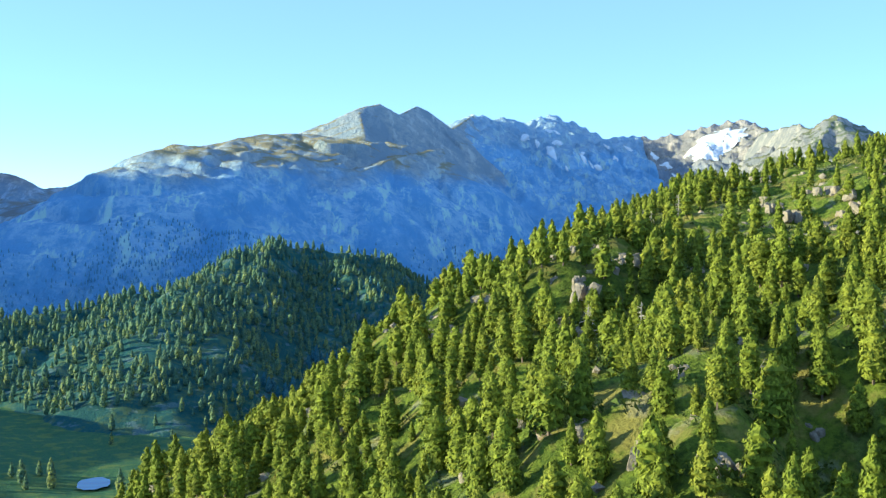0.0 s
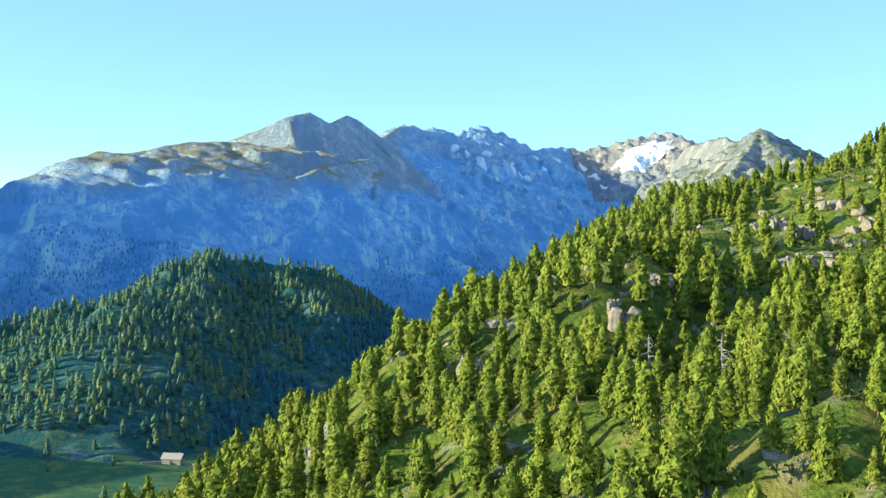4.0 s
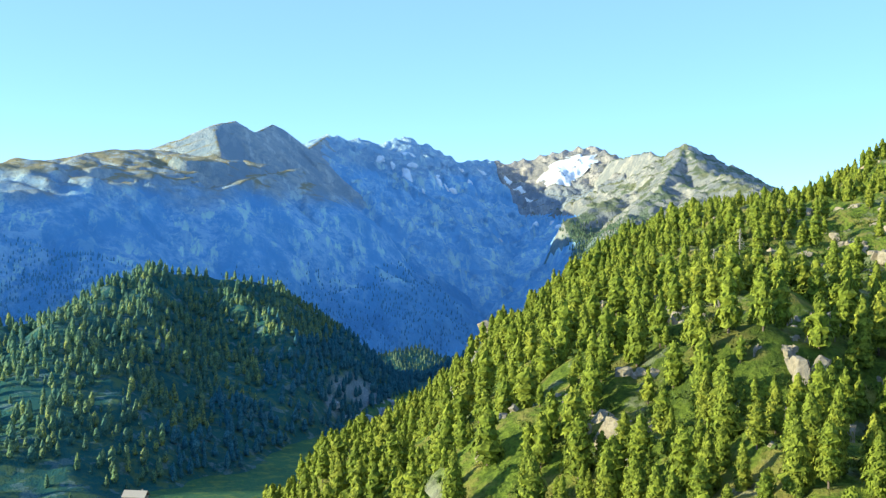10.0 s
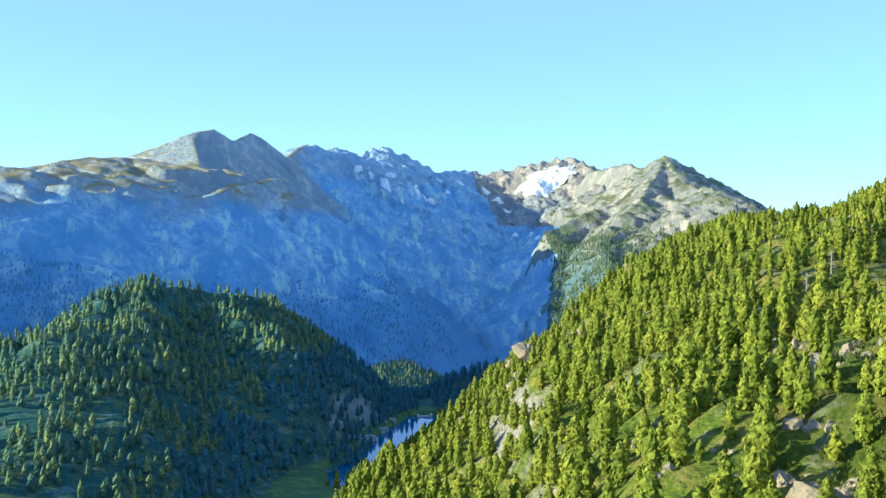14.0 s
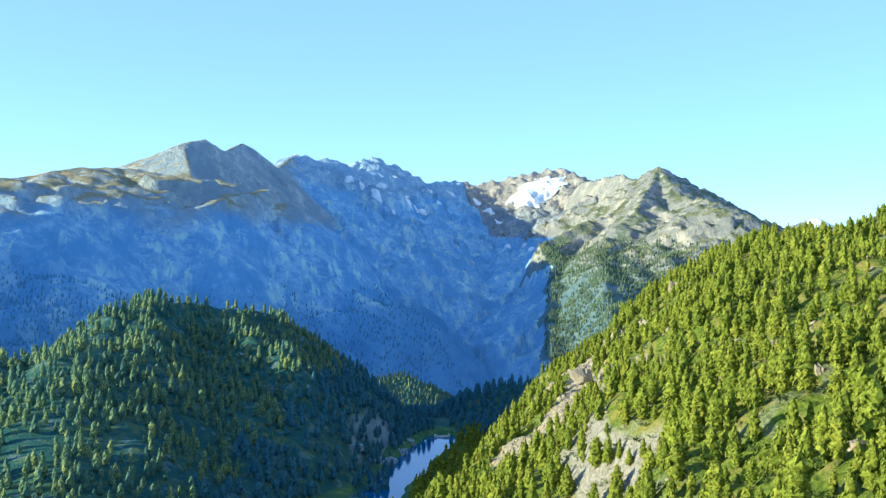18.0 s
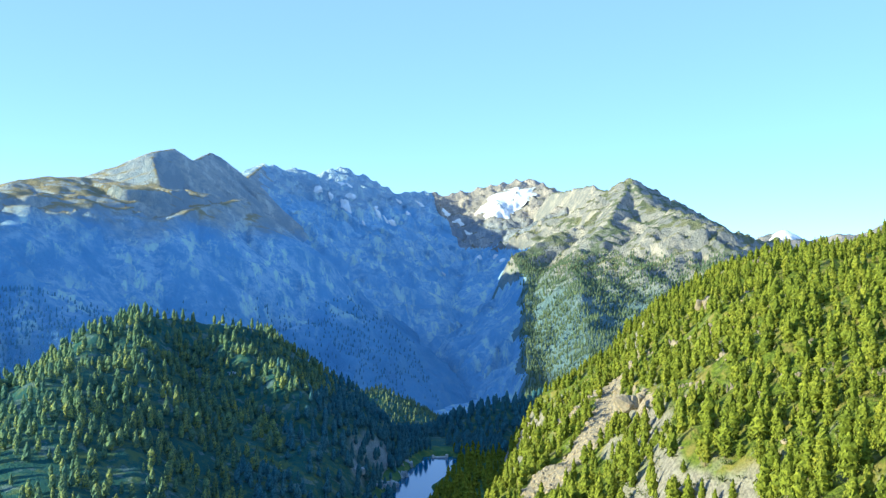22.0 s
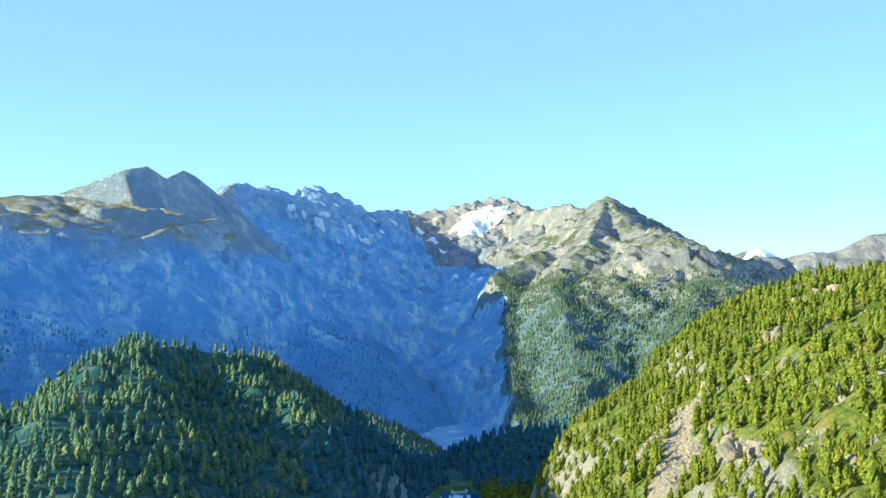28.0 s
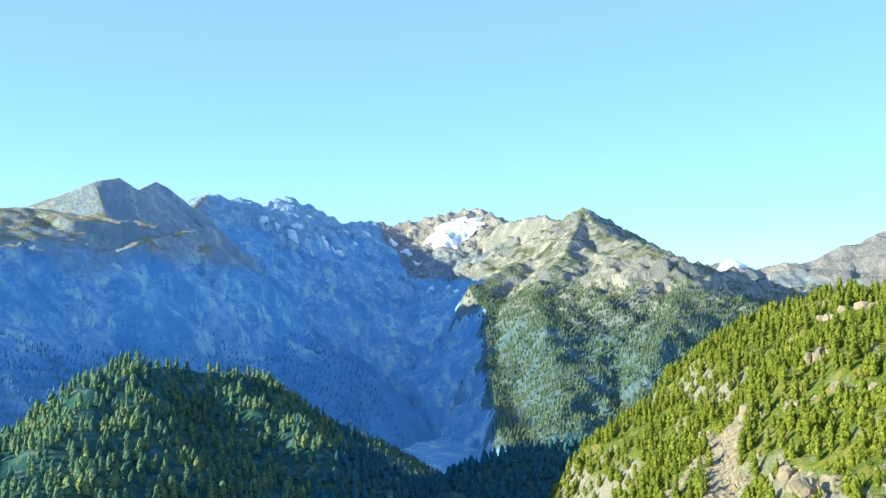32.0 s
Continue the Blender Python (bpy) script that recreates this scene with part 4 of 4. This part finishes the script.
place_rocks(ROCKS_NEAR, hill_z, 701, "pale granite block half sunk in the grassy slope", "granite blocks on the hillside")
place_rocks(ROCKS_MIDDLE, hill_z, 703, "cracked pale granite outcrop between the pines", "granite blocks on the hillside")
place_rocks(ROCKS_RIDGE + ROCKS_GULLY, hill_z, 704, "pale granite face in the open pine stand", "granite blocks on the hillside")
place_rocks([(x, y, 0.85 * w, 0.9 * h) for x, y, w, h in ROCKS_CRAG], hill_z, 706, "pale granite crag among the upper pines", "granite blocks on the hillside")
place_rocks(ROCKS_SHOULDER, hill_z, 708, "pale broken granite ledge in yellow-green grass", "granite blocks on the hillside")
place_rocks([(x, y, 0.75 * w, 0.85 * h) for x, y, w, h in ROCKS_FAR], hill_z, 705, "weathered granite crag on the upper hillside", "granite blocks on the hillside")
KNOLL_ROCKS = [(-58, 960, 9, 3), (-92, 1012, 12, 3), (20, 830, 9, 7), (8, 800, 10, 8), (-2, 790, 8, 6), (30, 862, 9, 8), (-14, 780, 7, 4), (-56, 789, 5, 3), (-80, 860, 6, 3), (-120, 800, 5, 3), (-160, 700, 6, 3), (18, 850, 12, 10), (-150, 690, 5, 3)]
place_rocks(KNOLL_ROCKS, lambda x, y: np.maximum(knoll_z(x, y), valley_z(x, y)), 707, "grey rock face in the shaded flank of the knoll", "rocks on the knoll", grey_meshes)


def stones(name, places, sizes, mat, label, seed):
    """Many small angular stones in one mesh."""
    r = np.random.default_rng(seed)
    protos = []
    for k in range(4):
        bm = bmesh.new()
        bmesh.ops.create_icosphere(bm, subdivisions=1, radius=0.5)
        protos.append((np.array([v.co * float(1 + r.normal(0, 0.22)) for v in bm.verts]), np.array([[v.index for v in f.verts] for f in bm.faces]), np.zeros(len(bm.faces), dtype=int)))
        bm.free()
    n = len(places)
    v, f, _ = gather(protos, places, sizes, r.random(n) * 6.283, r.integers(0, 4, n), 1.0 + 0.6 * r.random(n))
    return tagged(new(name, mesh_from(name, v, f, [mat], False)), label, "stones", kind="stuff")


s_spots = scatter(44000, 8, 125, 530, 695, hill_z, lambda x, y, z: 1.0 * (in_scree(x, y) < 1), 711, 0.7)
SX, SY = np.meshgrid(np.arange(6, 130, 1.5), np.arange(528, 702, 1.5))
bed = grid_mesh("scree_bed", SX, SY, hill_z(SX, SY) + 0.5 - 2.5 * smooth(0.85, 1.25, in_scree(SX, SY)), [M_SCREE])
tagged(new("scree_bed", bed), "pale gravel bed of the scree tongue", "ground", kind="structure")
stones("scree", s_spots, 0.6 + 1.7 * np.random.default_rng(713).random(len(s_spots)) ** 2.2, M_SCREE, "pale tongue of loose scree between the pines", 715)
b_spots = scatter(4200, -120, 330, 60, 820, hill_z, lambda x, y, z: np.clip(0.3 + 1.5 * fbm(x, y, 30, 3, 721), 0, 1) * (x < 0.5 * y + 30), 717, 2.0)
stones("boulders", b_spots, 0.8 + 2.2 * np.random.default_rng(719).random(len(b_spots)) ** 2, M_ROCK, "scattered granite boulders in the hillside grass", 723)


def shrub_arrays(seed):
    r = np.random.default_rng(seed)
    n = 30
    c = r.normal(0, 0.34, (n, 3)) * (1.3, 1.3, 0.5) + (0, 0, 0.3)
    a, b = r.normal(0, 0.10, (n, 3)), r.normal(0, 0.16, (n, 3))
    v = np.stack([c - a, c + b, c + a], 1).reshape(-1, 3)
    return v, np.arange(3 * n).reshape(n, 3), np.zeros(n, dtype=int)


SHRUBS = [shrub_arrays(740 + k) for k in range(4)]
h_spots = scatter(17000, -120, 260, 60, 520, hill_z, lambda x, y, z: np.clip(0.75 + fbm(x, y, 25, 3, 751), 0, 1) * (x < 0.5 * y + 30), 753, 1.8)
r_shrub = np.random.default_rng(755)
hv, hf, _ = gather(SHRUBS, h_spots, 0.9 + 1.7 * r_shrub.random(len(h_spots)) ** 1.5, r_shrub.random(len(h_spots)) * 6.283, r_shrub.integers(0, 4, len(h_spots)), np.ones(len(h_spots)))
tagged(new("dwarf_shrubs", mesh_from("dwarf_shrubs", hv, hf, [M_SHRUB])), "low juniper and alpine rose shrubs on the slope", "shrubs", kind="stuff")


def snow_patch(x, y, length, width, turn, surface, seed):
    """A field of old snow that lies on the rock, with a ragged edge."""
    n = 26
    U, V = np.meshgrid(np.linspace(-1, 1, n), np.linspace(-1, 1, n))
    r = np.maximum(np.abs(U), np.abs(V)) / np.maximum(np.hypot(U, V), 1e-6)
    U, V = U * r, V * r
    ang = np.arctan2(V, U)
    edge = 1 + 0.35 * fbm(np.cos(ang) * 2 + seed * 9, np.sin(ang) * 2, 1.0, 3, seed)
    c, s = math.cos(turn), math.sin(turn)
    X = x + (U * length * c - V * width * s) * 0.5 * edge
    Y = y + (U * length * s + V * width * c) * 0.5 * edge
    rim = np.clip(1 - np.hypot(U, V), 0, 0.25) / 0.25
    k = max(0.6, min(length, width) / 70)
    Z = [surface(X + k * dx, Y + k * dy) for dx, dy in ((0, 0), (12, 0), (-12, 0), (0, 12), (0, -12), (8, 8), (-8, 8), (8, -8), (-8, -8))]
    Z = 0.45 * np.max(Z, axis=0) + 0.55 * np.mean(Z, axis=0) + 6.5 * rim - 2.5
    ob = new("snowfield", grid_mesh("snowfield", X, Y, Z, [M_SNOW]))
    return tagged(ob, "patch of old white snow in a rocky hollow", "snow", "snowfields of the cirque")


def both_z(x, y):
    return np.maximum(np.where(x < 810, cirque_z(x, y), snow_peak_z(x, y)), right_z(x, y))


SNOW = [(1113, 4470, 190, 160, 0.3), (1040, 4385, 150, 110, 0.5), (1000, 4440, 110, 50, 0.2), (855, 4344, 85, 40, 0.1), (736, 3535, 26, 60, 0.4), (428, 4382, 90, 40, -0.6), (344, 4121, 22, 60, 0.3), (428, 4190, 24, 110, 0.5),
        (570, 4146, 50, 30, 0.2), (873, 4226, 45, 60, -0.5), (508, 4085, 26, 70, 0.4), (446, 3964, 22, 50, 0.2), (631, 3530, 16, 40, 0.3), (796, 3530, 22, 60, -0.4), (305, 4154, 60, 30, -0.4), (384, 4055, 18, 80, 0.4),
        (608, 3438, 14, 40, 0.5), (742, 3625, 18, 50, -0.4), (772, 3361, 16, 60, 0.2), (839, 4460, 60, 40, 0.3), (396, 4044, 20, 60, 0.5), (416, 3790, 14, 30, 0.2), (525, 4240, 26, 50, -0.3), (537, 4080, 20, 40, 0.4), (645, 4450, 40, 30, 0.2), (736, 4494, 60, 30, -0.2), (667, 4353, 30, 40, 0.5)]
for k, (x, y, length, width, turn) in enumerate(SNOW):
    small = 1.0 if length > 100 else 0.65
    snow_patch(x, y, length * small, width * small, turn, both_z, 760 + k)
snow_patch(2062, 4050, 130, 90, 0.2, east_z, 790)

# ---------------------------------------------------------------- alpine hut, pond, small dam


def block(x0, x1, y0, y1, z0, z1, rough=0.05, seed=1):
    bm = bmesh.new()
    bmesh.ops.create_cube(bm, size=1.0)
    for v in bm.verts:
        v.co = Vector(((x0 + x1) / 2 + v.co.x * (x1 - x0), (y0 + y1) / 2 + v.co.y * (y1 - y0), (z0 + z1) / 2 + v.co.z * (z1 - z0)))
    bmesh.ops.bevel(bm, geom=bm.edges[:], offset=rough, segments=1, affect="EDGES")
    return bm


def prism(x0, x1, y0, y1, z0, ridge, thick):
    """A pitched roof slope pair with thickness; the ridge runs along x."""
    bm = bmesh.new()
    ym = (y0 + y1) / 2
    prof = [(y0, z0), (ym, ridge), (y1, z0), (y1, z0 + thick), (ym, ridge + thick), (y0, z0 + thick)]
    a = [bm.verts.new((x0, y, z)) for y, z in prof]
    b = [bm.verts.new((x1, y, z)) for y, z in prof]
    for i in range(6):
        j = (i + 1) % 6
        bm.faces.new((a[i], a[j], b[j], b[i]))
    for ring in (a, b):
        bm.faces.new((ring[0], ring[1], ring[4], ring[5]))
        bm.faces.new((ring[1], ring[2], ring[3], ring[4]))
    bmesh.ops.recalc_face_normals(bm, faces=bm.faces[:])
    return bm


hut = tagged(new("alpine_hut"), "low stone alpine hut with a pale shingle roof", "hut")
part("wall", block(-4.5, 4.5, -2.8, 2.8, -1.0, 2.2), M_WALL, hut, "rubble stone wall")
part("gable", prism(-4.45, 4.45, -2.75, 2.75, 2.1, 4.0, 0.1), M_PLANK, hut, "weathered plank gable")
part("roof", prism(-5.0, 5.0, -3.4, 3.4, 2.15, 4.35, 0.18), M_ROOF, hut, "pale weathered shingle roof")
part("door", block(-0.6, 0.5, -2.9, -2.75, 0.0, 1.85, 0.02), M_PLANK, hut)
part("chimney", block(2.2, 2.8, 0.4, 1.0, 3.2, 4.9), M_WALL, hut)
hz = float(valley_z(np.array([-104.0]), np.array([541.0]))[0])
hut.matrix_world = pose(-104, 541, hz + 0.6, 0, 0, -14)
for k, (wx, wy, length, turn) in enumerate([(-94, 538, 12, -12), (-113, 536, 9, 18), (-122, 560, 14, 8)]):
    low = tagged(new("dry_stone_wall"), "low dry stone wall beside the hut", "wall")
    part("stonework", block(-length / 2, length / 2, -0.4, 0.4, -1.2, 0.9, 0.08), M_WALL, low)
    low.matrix_world = pose(wx, wy, float(valley_z(np.array([float(wx)]), np.array([float(wy)]))[0]) + 0.3, 0, 0, turn)

wz = 0.4
weir = tagged(new("weir"), "small pale concrete weir at the lake outflow", "weir")
part("sill", block(-5, 5, -0.6, 0.6, -2.5, 0.5, 0.06), M_CONCRETE, weir)
part("pier", block(-5.6, -4.4, -1.0, 1.0, -2.5, 1.6, 0.06), M_CONCRETE, weir)
part("pier", block(4.4, 5.6, -1.0, 1.0, -2.5, 1.6, 0.06), M_CONCRETE, weir)
weir.matrix_world = pose(60, 893, wz, 0, 0, 10)


def limb(path, r0, r1, sides=5):
    """A tapered bent limb along a few points."""
    bm = bmesh.new()
    rings = []
    for i, p in enumerate(path):
        k = r0 + (r1 - r0) * i / (len(path) - 1)
        d = (Vector(path[min(i + 1, len(path) - 1)]) - Vector(path[max(i - 1, 0)])).normalized()
        u = d.orthogonal().normalized()
        w = d.cross(u)
        rings.append([bm.verts.new(Vector(p) + (u * math.cos(a) + w * math.sin(a)) * k) for a in (6.2832 * j / sides for j in range(sides))])
    for a, b in zip(rings[:-1], rings[1:]):
        for j in range(sides):
            bm.faces.new((a[j], a[(j + 1) % sides], b[(j + 1) % sides], b[j]))
    bm.faces.new(rings[-1])
    bm.faces.new(rings[0][::-1])
    return bm


def dead_tree(x, y, h, seed):
    r = np.random.default_rng(seed)
    tree = tagged(new("dead_tree"), "bare silver-grey dead pine with broken branches", "tree", "dead pines on the hillside")
    part("trunk", limb([(0, 0, -0.5), (0.1, 0, h * 0.4), (0.05, 0.15, h * 0.75), (0.2, 0.1, h)], 0.16, 0.03), M_DEAD, tree)
    for k in range(34):
        z = h * (0.15 + 0.8 * k / 34)
        a, reach = r.random() * 6.283, (1 - 0.7 * z / h) * h * 0.36 * (0.6 + 0.6 * r.random())
        c, s = math.cos(a), math.sin(a)
        part("branch", limb([(0.08, 0.05, z), (c * reach * 0.5, s * reach * 0.5, z + 0.05 * h * r.normal(0, 1)), (c * reach, s * reach, z - 0.04 * h + 0.05 * h * r.normal(0, 1))], 0.07, 0.015, 4), M_DEAD, tree)
    tree.matrix_world = pose(x, y, float(hill_z(np.array([float(x)]), np.array([float(y)]))[0]), 0, 0, r.random() * 360)


for k, (x, y, h) in enumerate([(29, 163.5, 7), (23, 177, 6.5), (61, 329, 8), (70, 335, 7), (33, 113, 8)]):
    dead_tree(x, y, h, 800 + k)
